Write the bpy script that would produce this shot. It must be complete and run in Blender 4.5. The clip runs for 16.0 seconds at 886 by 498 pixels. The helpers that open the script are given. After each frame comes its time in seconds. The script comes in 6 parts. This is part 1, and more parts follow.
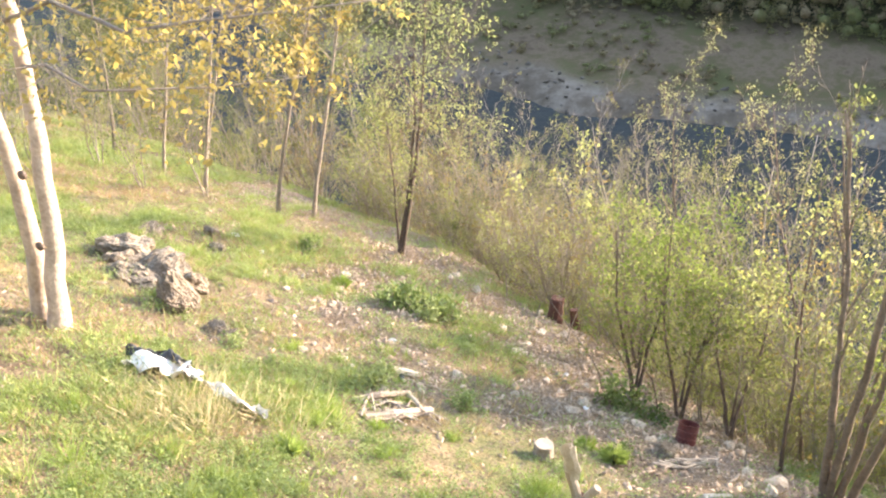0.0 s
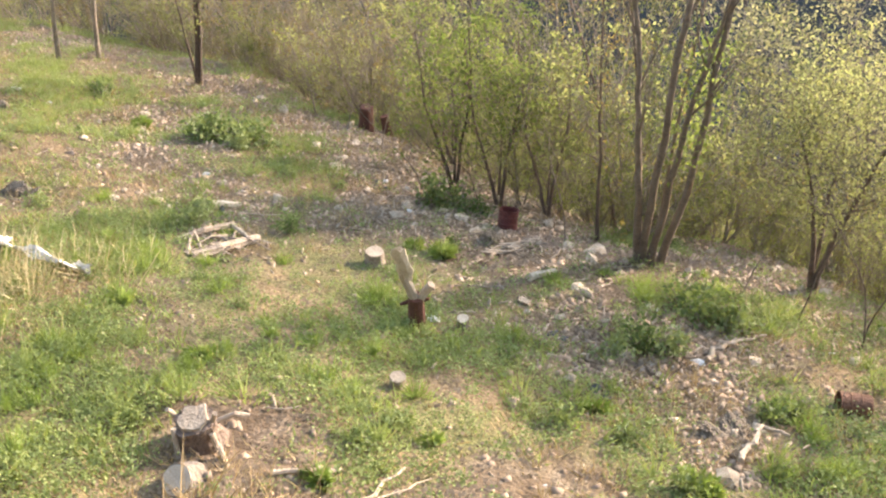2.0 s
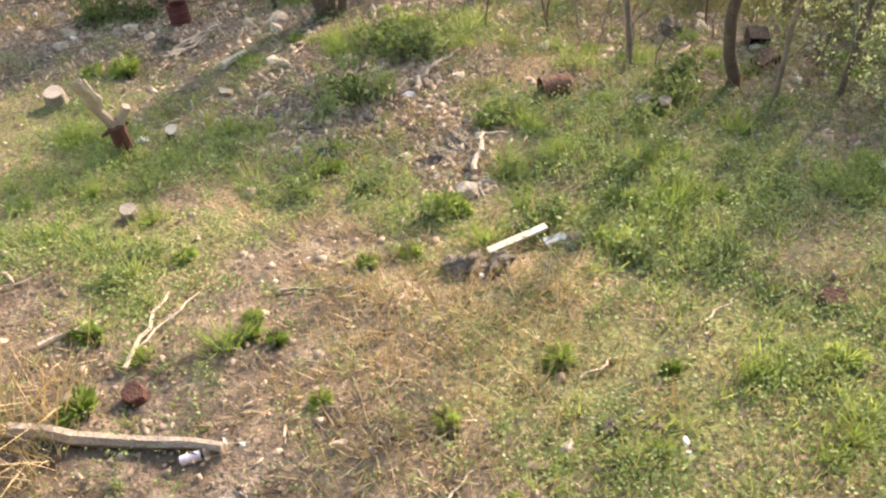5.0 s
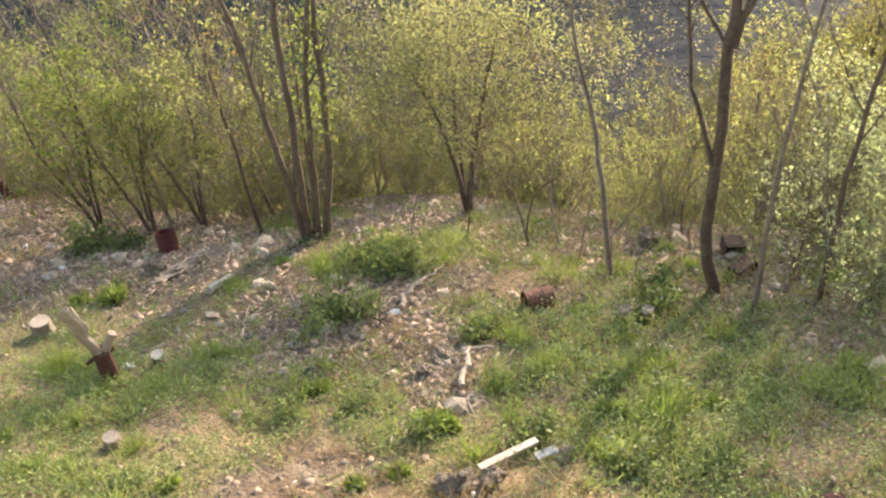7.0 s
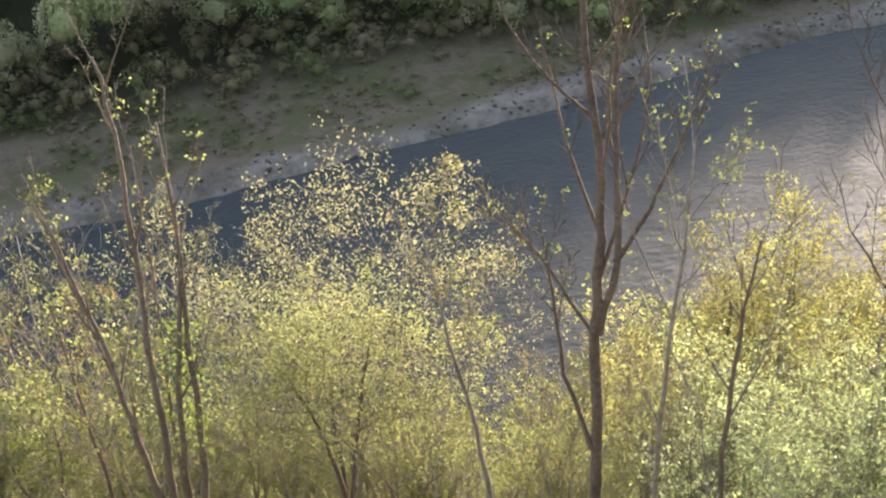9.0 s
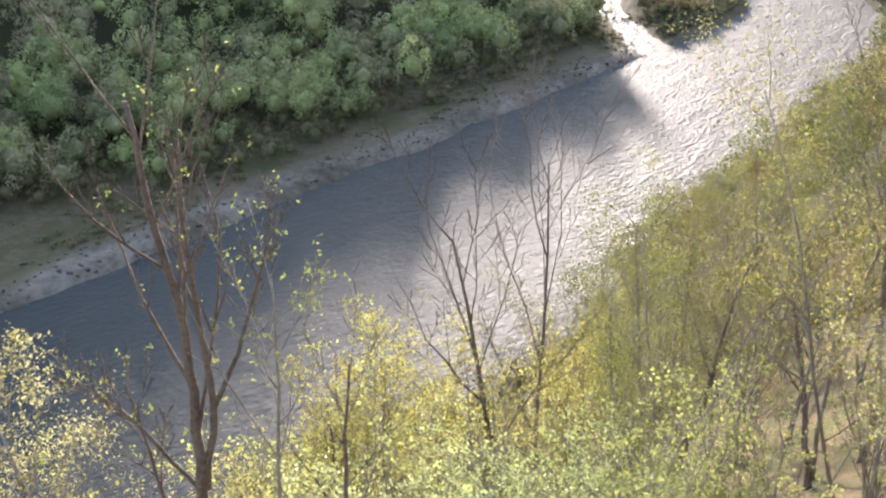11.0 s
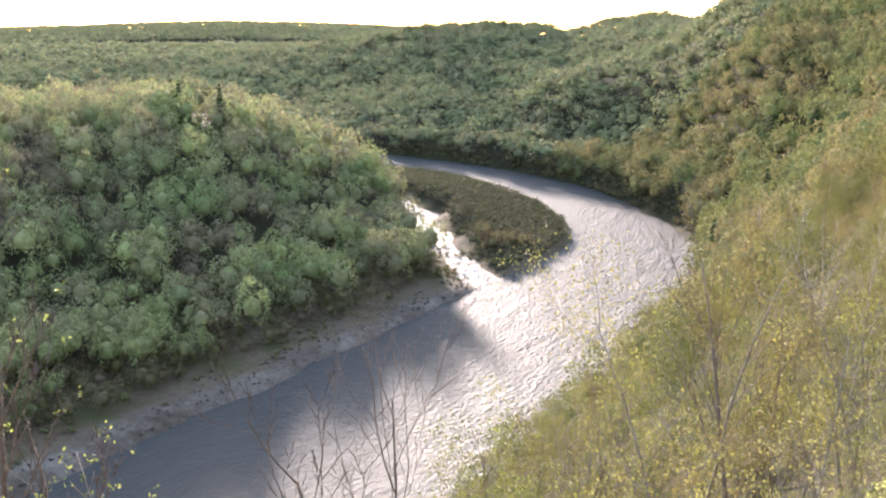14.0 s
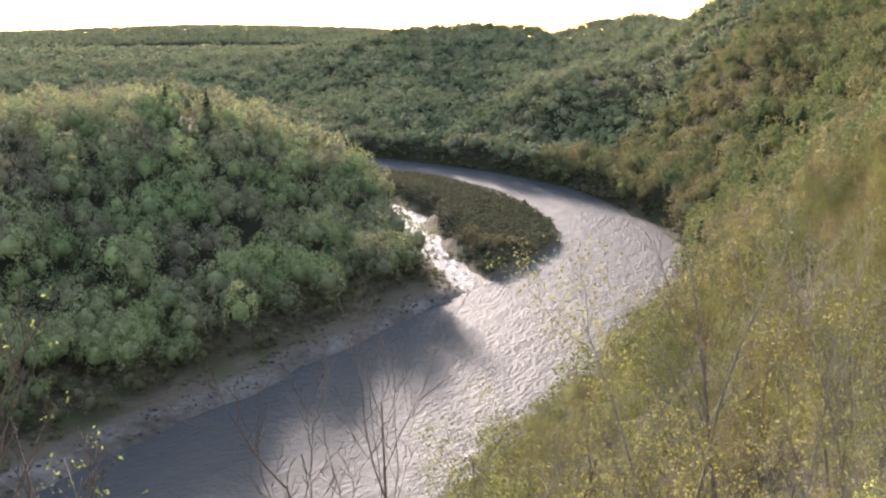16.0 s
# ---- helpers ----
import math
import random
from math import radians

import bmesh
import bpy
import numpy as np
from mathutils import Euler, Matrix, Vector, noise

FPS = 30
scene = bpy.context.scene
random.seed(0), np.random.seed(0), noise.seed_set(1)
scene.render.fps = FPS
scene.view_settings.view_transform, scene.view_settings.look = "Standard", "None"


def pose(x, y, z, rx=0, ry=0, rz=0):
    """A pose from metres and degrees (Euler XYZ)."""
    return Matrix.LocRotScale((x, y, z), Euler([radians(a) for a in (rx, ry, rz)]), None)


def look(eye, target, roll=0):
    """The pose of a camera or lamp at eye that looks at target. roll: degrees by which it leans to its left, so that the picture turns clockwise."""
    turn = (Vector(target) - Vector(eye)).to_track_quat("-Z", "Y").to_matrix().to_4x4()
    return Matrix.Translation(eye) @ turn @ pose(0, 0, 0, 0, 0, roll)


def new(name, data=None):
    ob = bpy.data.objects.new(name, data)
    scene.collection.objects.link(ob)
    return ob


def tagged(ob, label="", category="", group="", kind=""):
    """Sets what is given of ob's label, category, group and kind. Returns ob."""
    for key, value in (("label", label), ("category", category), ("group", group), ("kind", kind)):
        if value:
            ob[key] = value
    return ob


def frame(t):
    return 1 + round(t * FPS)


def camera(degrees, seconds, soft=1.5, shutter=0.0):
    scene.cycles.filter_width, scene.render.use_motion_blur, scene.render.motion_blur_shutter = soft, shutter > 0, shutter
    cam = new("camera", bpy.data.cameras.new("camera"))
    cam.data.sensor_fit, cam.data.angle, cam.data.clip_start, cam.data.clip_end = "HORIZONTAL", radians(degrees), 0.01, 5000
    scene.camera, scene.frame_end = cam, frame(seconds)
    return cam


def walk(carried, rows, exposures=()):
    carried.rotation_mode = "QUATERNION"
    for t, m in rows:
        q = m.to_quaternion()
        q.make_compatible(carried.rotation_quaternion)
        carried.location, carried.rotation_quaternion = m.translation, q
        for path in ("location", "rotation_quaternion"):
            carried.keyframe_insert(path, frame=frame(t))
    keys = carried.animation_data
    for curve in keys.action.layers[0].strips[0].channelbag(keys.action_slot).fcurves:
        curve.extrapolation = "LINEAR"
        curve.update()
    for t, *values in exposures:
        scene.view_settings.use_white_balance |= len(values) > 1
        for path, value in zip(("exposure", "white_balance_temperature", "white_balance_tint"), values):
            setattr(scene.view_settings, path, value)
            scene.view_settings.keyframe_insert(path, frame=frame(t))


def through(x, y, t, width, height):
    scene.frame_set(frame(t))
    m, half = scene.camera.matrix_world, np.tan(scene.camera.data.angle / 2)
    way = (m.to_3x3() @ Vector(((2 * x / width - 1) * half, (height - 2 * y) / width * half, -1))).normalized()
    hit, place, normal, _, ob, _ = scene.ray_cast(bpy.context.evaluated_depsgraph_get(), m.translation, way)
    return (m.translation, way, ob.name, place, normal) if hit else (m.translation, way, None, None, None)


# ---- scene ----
cam = camera(46.0, 16.0, soft=2.2)
PATH = [
    (0.0, pose(0, 0, 60, 55.83, 3.88, 21.06)),
    (0.5, pose(0, 0, 60, 52.34, 3.32, 19.33)),
    (1.0, pose(0, 0, 60, 49.34, 3.06, 15.81)),
    (1.5, pose(0, 0, 60, 47.26, 3.45, 11.76)),
    (2.0, pose(0, 0, 60, 44.60, 4.13, 7.76)),
    (2.5, pose(0, 0, 60, 42.46, 4.14, 0.56)),
    (3.0, pose(0, 0, 60, 40.98, 3.96, -6.71)),
    (3.5, pose(0, 0, 60, 38.11, 3.07, -13.80)),
    (4.0, pose(0, 0, 60, 33.04, 2.91, -14.40)),
    (4.2, pose(0, 0, 60, 30.25, 3.37, -14.57)),
    (6.3, pose(0, 0, 60, 32.34, 4.62, -19.62)),
    (6.5, pose(0, 0, 60, 35.23, 4.72, -19.13)),
    (7.0, pose(0, 0, 60, 41.90, 4.46, -18.72)),
    (7.5, pose(0, 0, 60, 46.93, 4.96, -18.13)),
    (8.0, pose(0, 0, 60, 51.96, 4.76, -18.29)),
    (8.5, pose(0, 0, 60, 55.27, 4.48, -19.91)),
    (9.0, pose(0, 0, 60, 57.74, 3.01, -26.17)),
    (9.5, pose(0, 0, 60, 59.74, 1.97, -34.03)),
    (10.0, pose(0, 0, 60, 61.58, 1.26, -40.47)),
    (10.2, pose(0, 0, 60, 62.05, 1.19, -42.64)),
    (12.3, pose(0, 0, 60, 71.77, -0.33, -56.72)),
    (12.5, pose(0, 0, 60, 72.86, 0.04, -56.79)),
    (13.0, pose(0, 0, 60, 75.40, -0.09, -57.95)),
    (13.5, pose(0, 0, 60, 76.71, 0.03, -58.95)),
    (14.0, pose(0, 0, 60, 77.79, -0.03, -59.29)),
    (14.5, pose(0, 0, 60, 78.30, -0.00, -60.00)),
    (15.0, pose(0, 0, 60, 78.24, 0.15, -60.11)),
    (15.5, pose(0, 0, 60, 78.94, 0.12, -59.68)),
    (16.0, pose(0, 0, 60, 77.94, 0.18, -60.00)),
]
walk(cam, PATH, [(0.0, 3.2, 7150, 20), (1.5, 2.75, 7250, 20), (3.5, 2.58, 7250, 20), (7.0, 2.42, 7350, 21), (8.0, 2.5, 7250, 21), (9.0, 2.68, 7050, 20), (10.0, 2.68, 6750, 20),
                 (12.5, 2.95, 6500, 20), (13.5, 2.98, 6600, 22), (14.5, 2.58, 6650, 24), (15.5, 2.48, 6650, 24), (16.0, 2.36, 6650, 24)])

# ---- world, sun ----
SUN_AZ, SUN_EL = -49.5, 10.6   # degrees: bearing from +y, to the left positive; height
world = bpy.data.worlds.new("sky")
scene.world = world
world.use_nodes = True
wn = world.node_tree
sky = wn.nodes.new("ShaderNodeTexSky")
sky.sky_type, sky.sun_disc = "NISHITA", False
sky.sun_elevation, sky.sun_rotation = radians(SUN_EL), radians(-SUN_AZ)
sky.dust_density, sky.air_density, sky.ozone_density = 0.35, 1.0, 0.8
wn.links.new(sky.outputs[0], wn.nodes["Background"].inputs[0])
wn.nodes["Background"].inputs[1].default_value = 0.15
sun = new("sun", bpy.data.lights.new("sun", "SUN"))
sun.data.energy, sun.data.angle, sun.data.color = 2.4, radians(3.5), (1.0, 0.91, 0.785)
sa, se = radians(SUN_AZ), radians(SUN_EL)
sun.matrix_world = look((-math.sin(sa) * 300 * math.cos(se), math.cos(sa) * 300 * math.cos(se), 60 + 300 * math.sin(se)), (0, 0, 60))

# ---- the lie of the land ----
EYE_Z = 60.0
RIVER = [(-700, 420, 25), (-330, 230, 25), (-160, 138, 25), (-90, 101, 28), (-35, 86, 29), (20, 83, 29), (110, 83, 29),
         (180, 85.5, 26.5), (225, 91, 22), (250, 94, 19), (271, 100, 17), (299, 115, 15.5), (329, 141, 14.5), (351, 165, 15), (371, 200, 14.5),
         (382, 238, 17), (388, 300, 21), (360, 380, 24), (270, 470, 25), (100, 560, 25), (-200, 640, 25), (-700, 700, 25)]
CHANNEL = [(208, 112, 2.2), (224, 127, 3.2), (241, 143, 3.8), (262, 160, 3.8), (284, 177, 3.8), (312, 215, 4.0), (352, 268, 4.0)]


def ss(a, b, v):
    k = np.clip((v - a) / (b - a), 0.0, 1.0)
    return k * k * (3 - 2 * k)


def from_line(line, x, y):
    """Distance to the edge of a band along a line (less than 0 inside it), and 1 on its left, -1 on its right."""
    best, side = np.full(np.shape(x), 1e9), np.ones(np.shape(x))
    near = np.full(np.shape(x), 1e9)
    for (ax, ay, aw), (bx, by, bw) in zip(line, line[1:]):
        ux, uy = bx - ax, by - ay
        k = np.clip(((x - ax) * ux + (y - ay) * uy) / (ux * ux + uy * uy), 0, 1)
        far = np.hypot(x - ax - k * ux, y - ay - k * uy)
        less = far < near
        near = np.where(less, far, near)
        best = np.where(less, far - aw - k * (bw - aw), best)
        side = np.where(less, np.where(ux * (y - ay) - uy * (x - ax) > 0, 1.0, -1.0), side)
    return best, side


def hash2(i, j):
    h = np.sin(i * 127.1 + j * 311.7) * 43758.5453
    return h - np.floor(h)


def value_noise(x, y):
    i, j = np.floor(x), np.floor(y)
    u, v = x - i, y - j
    u, v = u * u * (3 - 2 * u), v * v * (3 - 2 * v)
    low = hash2(i, j) * (1 - u) + hash2(i + 1, j) * u
    top = hash2(i, j + 1) * (1 - u) + hash2(i + 1, j + 1) * u
    return (low * (1 - v) + top * v) * 2 - 1


def fbm(x, y, size, octaves=4):
    total, amp = 0.0, 1.0
    for k in range(octaves):
        total = total + amp * value_noise(x / size + 17.3 * k, y / size - 9.1 * k)
        size, amp = size * 0.5, amp * 0.5
    return total


def clearing_edge(x):
    """How far down the slope the open ground reaches."""
    left = np.maximum(0.0, -x)
    over = 10.1 + np.minimum(left, 7.8) * 0.98 + np.maximum(left - 7.8, 0) * 0.35
    return np.maximum(np.minimum(over, (10.6 - x) / 0.85), -4.0)


# the skyline beyond the river: bearing from +y, height of the crest over the eye's level in degrees
CREST = [(-80, 3.4), (-75, 2.4), (-73, 1.4), (-70, 0.75), (-67.5, 0.15), (-65.8, -0.25), (-65, 0.03), (-61.7, 0.28), (-58.6, 0.12), (-57.4, -0.05), (-55.5, -0.45), (-50.7, -1.2), (-45, -1.5), (-36, -2.0), (30, -2.0)]
FAR_RIDGE = [(-64, -0.5), (-60, -0.3), (-55.5, 0.03), (-50.7, 0.18), (-46.5, 0.22), (-41, 0.0), (-36, -0.15), (-20, -0.2)]


def by_bearing(table, b):
    return np.interp(b, [p for p, q in table], [q for p, q in table])


def beyond(x, y, d):
    """The hills past the bend: a wooded slope from the water to its crest, a spur before it, and two far ridges."""
    r, b = np.hypot(x, y), np.degrees(np.arctan2(-x, y))
    crest = 840 + 60 * np.sin(b * 0.35)
    top = EYE_Z - 9 + crest * np.tan(np.radians(by_bearing(CREST, b)))
    k = d / (d + np.maximum(crest - r, 0) + 1)
    z = top * k ** 0.9 - 0.07 * np.maximum(r - crest, 0)
    z = z + 15 * np.exp(-((r - 520 - 4 * (b + 70)) / 60) ** 2) * ss(-62, -67, b) * ss(20, 80, d)
    z = z + fbm(x, y, 130.0, 3) * 5 * ss(25, 120, d) * ss(0, 160, np.abs(crest - r))
    near_ridge = (EYE_Z - 10 + 1600 * np.tan(radians(-0.95))) * np.exp(-((r - 1600) / 300) ** 2)
    far_ridge = (EYE_Z - 12 + 2600 * np.tan(np.radians(by_bearing(FAR_RIDGE, b)))) * np.exp(-((r - 2600) / 500) ** 2)
    return np.maximum(np.maximum(z, near_ridge), np.maximum(far_ridge, 4.0)) * ss(0, 6, d)


def slope(x, y):
    return 55.3 - 0.104 * x - 0.489 * y


def ground(x, y, fine=True):
    x, y = np.asarray(x, float), np.asarray(y, float)
    d, side = from_line(RIVER, x, y)
    d = d + 1.3 * fbm(x, y, 16.0, 2) + 0.5 * fbm(x, y, 4.5, 2)
    c, _ = from_line(CHANNEL, x, y)
    c = c + 1.2 * fbm(x + 5, y, 9.0, 2)
    # the hillside on this bank
    amp = 8 + 95 * ss(250, -60, y) * ss(-100, 350, x)
    rise = np.maximum(d, 0)
    mine = 0.98 * np.minimum(rise, 44) + amp * (1 - np.exp(-0.55 * np.maximum(rise - 44, 0) / amp)) + 1.0 * ss(0, 2, d)
    mine = mine + fbm(x, y, 160.0, 3) * 7 * ss(70, 200, d) - 20 * ss(350, 700, np.hypot(x, y)) * ss(120, 280, y) + 14 * ss(1300, 3000, np.hypot(x, y)) + fbm(x, y, 700.0, 2) * 10 * ss(700, 1500, np.hypot(x, y))
    r, b = np.hypot(x, y), np.degrees(np.arctan2(-x, y))
    w = ss(-77, -69, b) * ss(55, 35, b) * ss(215, 285, r)
    mine = mine * (1 - w) + beyond(x, y, rise) * w
    # the clearing below the eye
    e = clearing_edge(x)
    over = y - e
    bend = 0.5 * (over + np.sqrt(over * over + 1.2))
    low = slope(x, e)
    near = slope(x, y) - bend * (low / np.maximum(57 - e, 18) - 0.489)
    near = near + 3.6 * ss(-0.4, -1.5, y) * ss(14, 9, x)
    near = np.maximum(near, np.where(d > 0, 0.4, -9))
    w = ss(-95, -52, x) * ss(72, 34, x)
    mine = mine * (1 - w) + near * w
    # the far bank: shingle, flats, then the wooded rise within the bend
    west = ss(60, -60, x)
    flat = 1.0 * ss(-0.3, 1.6, d) + 0.3 * ss(1, 6, d) + 1.4 * ss(8, 26, d)
    theirs = flat + (29 + 12 * west) * ss(20 + 14 * west, 118 + 30 * west, d) + fbm(x, y, 60.0, 3) * 2.0 * ss(40, 110, d)
    theirs = theirs * ss(-1.5, 9, c) - 0.5 * ss(3, -1, c)
    z = np.where(side > 0, theirs, mine)
    z = np.where(d < 0, -1.6 * ss(0, -4, d), z)
    if fine:
        inside = ss(30, 17, np.hypot(x + 4, y - 6))
        z = z + fbm(x, y, 2.6, 3) * 0.11 * inside + fbm(x + 50, y, 0.5, 3) * 0.035 * inside
    return z


# ---- end of the lie of the land ----

# ---- materials ----
def material(name):
    m = bpy.data.materials.new(name)
    m.use_nodes = True
    n, l = m.node_tree.nodes, m.node_tree.links
    return m, n, l, n["Principled BSDF"]


def ramp(n, l, source, stops):
    r = n.new("ShaderNodeValToRGB")
    while len(r.color_ramp.elements) < len(stops):
        r.color_ramp.elements.new(0.5)
    for e, (p, c) in zip(r.color_ramp.elements, stops):
        e.position, e.color = p, (*c, 1)
    l.new(source, r.inputs[0])
    return r.outputs[0]


def noise_node(n, l, size, detail=4.0, coords=None, rough=0.55):
    t = n.new("ShaderNodeTexNoise")
    t.inputs["Scale"].default_value, t.inputs["Detail"].default_value, t.inputs["Roughness"].default_value = 1.0 / size, detail, rough
    if coords is not None:
        l.new(coords, t.inputs["Vector"])
    return t.outputs["Fac"]


def mix(n, l, fac, a, b, kind="MIX"):
    x = n.new("ShaderNodeMix")
    x.data_type, x.blend_type = "RGBA", kind
    for socket, value in ((x.inputs[0], fac), (x.inputs[6], a), (x.inputs[7], b)):
        if isinstance(value, (int, float)):
            socket.default_value = value
        elif isinstance(value, tuple):
            socket.default_value = (*value, 1)
        else:
            l.new(value, socket)
    return x.outputs[2]


def position(n):
    return n.new("ShaderNodeNewGeometry").outputs["Position"]


def bump(n, l, p, height, strength, distance):
    b = n.new("ShaderNodeBump")
    b.inputs["Strength"].default_value, b.inputs["Distance"].default_value = strength, distance
    l.new(height, b.inputs["Height"])
    l.new(b.outputs[0], p.inputs["Normal"])


def plain(name, dark, light, size, rough=0.85, metal=0.0, relief=0.3, spread=0.5):
    """Two tones in patches and grain, with a fine relief and a tone of its own for each object."""
    m, n, l, p = material(name)
    at = n.new("ShaderNodeTexCoord").outputs["Object"]
    a, b = noise_node(n, l, size, 5, at), noise_node(n, l, size * 0.13, 3, at)
    f = mix(n, l, 0.45, a, b)
    col = ramp(n, l, f, [(0.33, dark), (0.68, light)])
    info = n.new("ShaderNodeObjectInfo")
    tone = ramp(n, l, info.outputs["Random"], [(0, (1 - spread * 0.5,) * 3), (1, (1 + spread * 0.5,) * 3)])
    l.new(mix(n, l, 1.0, col, tone, "MULTIPLY"), p.inputs["Base Color"])
    p.inputs["Roughness"].default_value, p.inputs["Metallic"].default_value = rough, metal
    bump(n, l, p, b, relief, size * 0.2)
    return m


def leaf_material(name, tones, patch=1.5, through=0.68, gloss=0.62):
    """Leaves: a tone for each leaf and for each plant, with light shining through."""
    m, n, l, p = material(name)
    g = n.new("ShaderNodeNewGeometry")
    info = n.new("ShaderNodeObjectInfo")
    big = noise_node(n, l, patch, 2, g.outputs["Position"])
    half = n.new("ShaderNodeMath")
    half.operation, half.inputs[1].default_value = "MULTIPLY", 0.55
    l.new(g.outputs["Random Per Island"], half.inputs[0])
    s = n.new("ShaderNodeMath")
    s.operation, s.inputs[1].default_value = "MULTIPLY_ADD", 1.45
    l.new(info.outputs["Random"], s.inputs[0])
    l.new(half.outputs[0], s.inputs[2])
    s2 = n.new("ShaderNodeMath")
    s2.operation = "ADD"
    l.new(s.outputs[0], s2.inputs[0])
    l.new(big, s2.inputs[1])
    s3 = n.new("ShaderNodeMath")
    s3.operation, s3.inputs[1].default_value = "DIVIDE", 3.0
    l.new(s2.outputs[0], s3.inputs[0])
    col = ramp(n, l, s3.outputs[0], [(0.2 + 0.6 * k / max(1, len(tones) - 1), c) for k, c in enumerate(tones)])
    l.new(col, p.inputs["Base Color"])
    p.inputs["Roughness"].default_value, p.inputs["Specular IOR Level"].default_value = gloss, 0.3
    t = n.new("ShaderNodeBsdfTranslucent")
    l.new(mix(n, l, 1.0, col, (1.0, 1.05, 0.75), "MULTIPLY"), t.inputs[0])
    x = n.new("ShaderNodeMixShader")
    x.inputs[0].default_value = through
    l.new(p.outputs[0], x.inputs[1])
    l.new(t.outputs[0], x.inputs[2])
    l.new(x.outputs[0], n["Material Output"].inputs[0])
    return m


def forest_material(name, tones, patch=14.0, through=0.3):
    """Woods seen from afar: a tone for each crown by place, and one for each spray of leaves."""
    m, n, l, p = material(name)
    g = n.new("ShaderNodeNewGeometry")
    v = n.new("ShaderNodeTexVoronoi")
    v.inputs["Scale"].default_value = 1.0 / patch
    v.voronoi_dimensions = "2D"
    l.new(g.outputs["Position"], v.inputs["Vector"])
    one = n.new("ShaderNodeSeparateColor")
    l.new(v.outputs["Color"], one.inputs[0])
    big = noise_node(n, l, patch * 7, 2, g.outputs["Position"])
    f = mix(n, l, 0.58, one.outputs[0], big)
    col = ramp(n, l, f, [(0.15 + 0.7 * k / (len(tones) - 1), c) for k, c in enumerate(tones)])
    spray = noise_node(n, l, 0.9, 5, g.outputs["Position"], 0.7)
    col = mix(n, l, 1.0, col, ramp(n, l, spray, [(0.3, (0.75, 0.75, 0.75)), (0.55, (1.0, 1.0, 1.0)), (0.75, (1.22, 1.22, 1.16))]), "MULTIPLY")
    own = ramp(n, l, g.outputs["Random Per Island"], [(0, (0.85, 0.85, 0.85)), (1, (1.14, 1.14, 1.1))])
    col = mix(n, l, 1.0, col, own, "MULTIPLY")
    l.new(col, p.inputs["Base Color"])
    p.inputs["Roughness"].default_value = 0.95
    p.inputs["Specular IOR Level"].default_value = 0.05
    t = n.new("ShaderNodeBsdfTranslucent")
    l.new(col, t.inputs[0])
    x = n.new("ShaderNodeMixShader")
    x.inputs[0].default_value = through
    l.new(p.outputs[0], x.inputs[1])
    l.new(t.outputs[0], x.inputs[2])
    l.new(x.outputs[0], n["Material Output"].inputs[0])
    return m


def ground_material():
    m, n, l, p = material("hillside_ground")
    at = position(n)
    a = noise_node(n, l, 1.4, 6, at)
    b = noise_node(n, l, 0.25, 5, at)
    c = noise_node(n, l, 0.04, 3, at)
    earth = ramp(n, l, b, [(0.3, (0.065, 0.046, 0.031)), (0.5, (0.15, 0.108, 0.074)), (0.7, (0.27, 0.205, 0.148))])
    straw = ramp(n, l, c, [(0.3, (0.10, 0.068, 0.04)), (0.7, (0.33, 0.24, 0.145))])
    green = ramp(n, l, c, [(0.3, (0.065, 0.065, 0.028)), (0.7, (0.20, 0.19, 0.085))])
    f = mix(n, l, 0.35, a, b)
    k = ramp(n, l, f, [(0.44, (0, 0, 0)), (0.56, (1, 1, 1))])
    cover = mix(n, l, k, straw, green)
    rub = n.new("ShaderNodeAttribute")
    rub.attribute_name = "rubble"
    col = mix(n, l, rub.outputs["Fac"], cover, earth)
    sho = n.new("ShaderNodeAttribute")
    sho.attribute_name = "shingle"
    wide = noise_node(n, l, 9.0, 5, at)
    mid = noise_node(n, l, 1.7, 5, at, 0.7)
    stones = ramp(n, l, mix(n, l, 0.5, mid, wide), [(0.34, (0.07, 0.053, 0.038)), (0.48, (0.125, 0.098, 0.073)), (0.62, (0.215, 0.175, 0.14))])
    col = mix(n, l, sho.outputs["Fac"], col, stones)
    flat = n.new("ShaderNodeAttribute")
    flat.attribute_name = "meadow"
    grass = ramp(n, l, mix(n, l, 0.5, wide, mid), [(0.32, (0.07, 0.048, 0.03)), (0.44, (0.145, 0.105, 0.07)), (0.52, (0.10, 0.08, 0.042)), (0.62, (0.085, 0.085, 0.035)), (0.75, (0.13, 0.095, 0.06))])
    col = mix(n, l, flat.outputs["Fac"], col, grass)
    # Leaf litter, darkened further for shade missing in gaps between the far crowns.
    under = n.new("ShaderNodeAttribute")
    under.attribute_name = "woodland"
    shaded_litter = ramp(n, l, mix(n, l, 0.5, mid, wide), [(0.3, (0.018, 0.017, 0.009)), (0.5, (0.03, 0.029, 0.014)), (0.7, (0.05, 0.045, 0.022))])
    col = mix(n, l, under.outputs["Fac"], col, shaded_litter)
    l.new(col, p.inputs["Base Color"])
    p.inputs["Roughness"].default_value = 0.95
    p.inputs["Specular IOR Level"].default_value = 0.08
    bump(n, l, p, mix(n, l, 0.5, b, c), 0.8, 0.08)
    return m


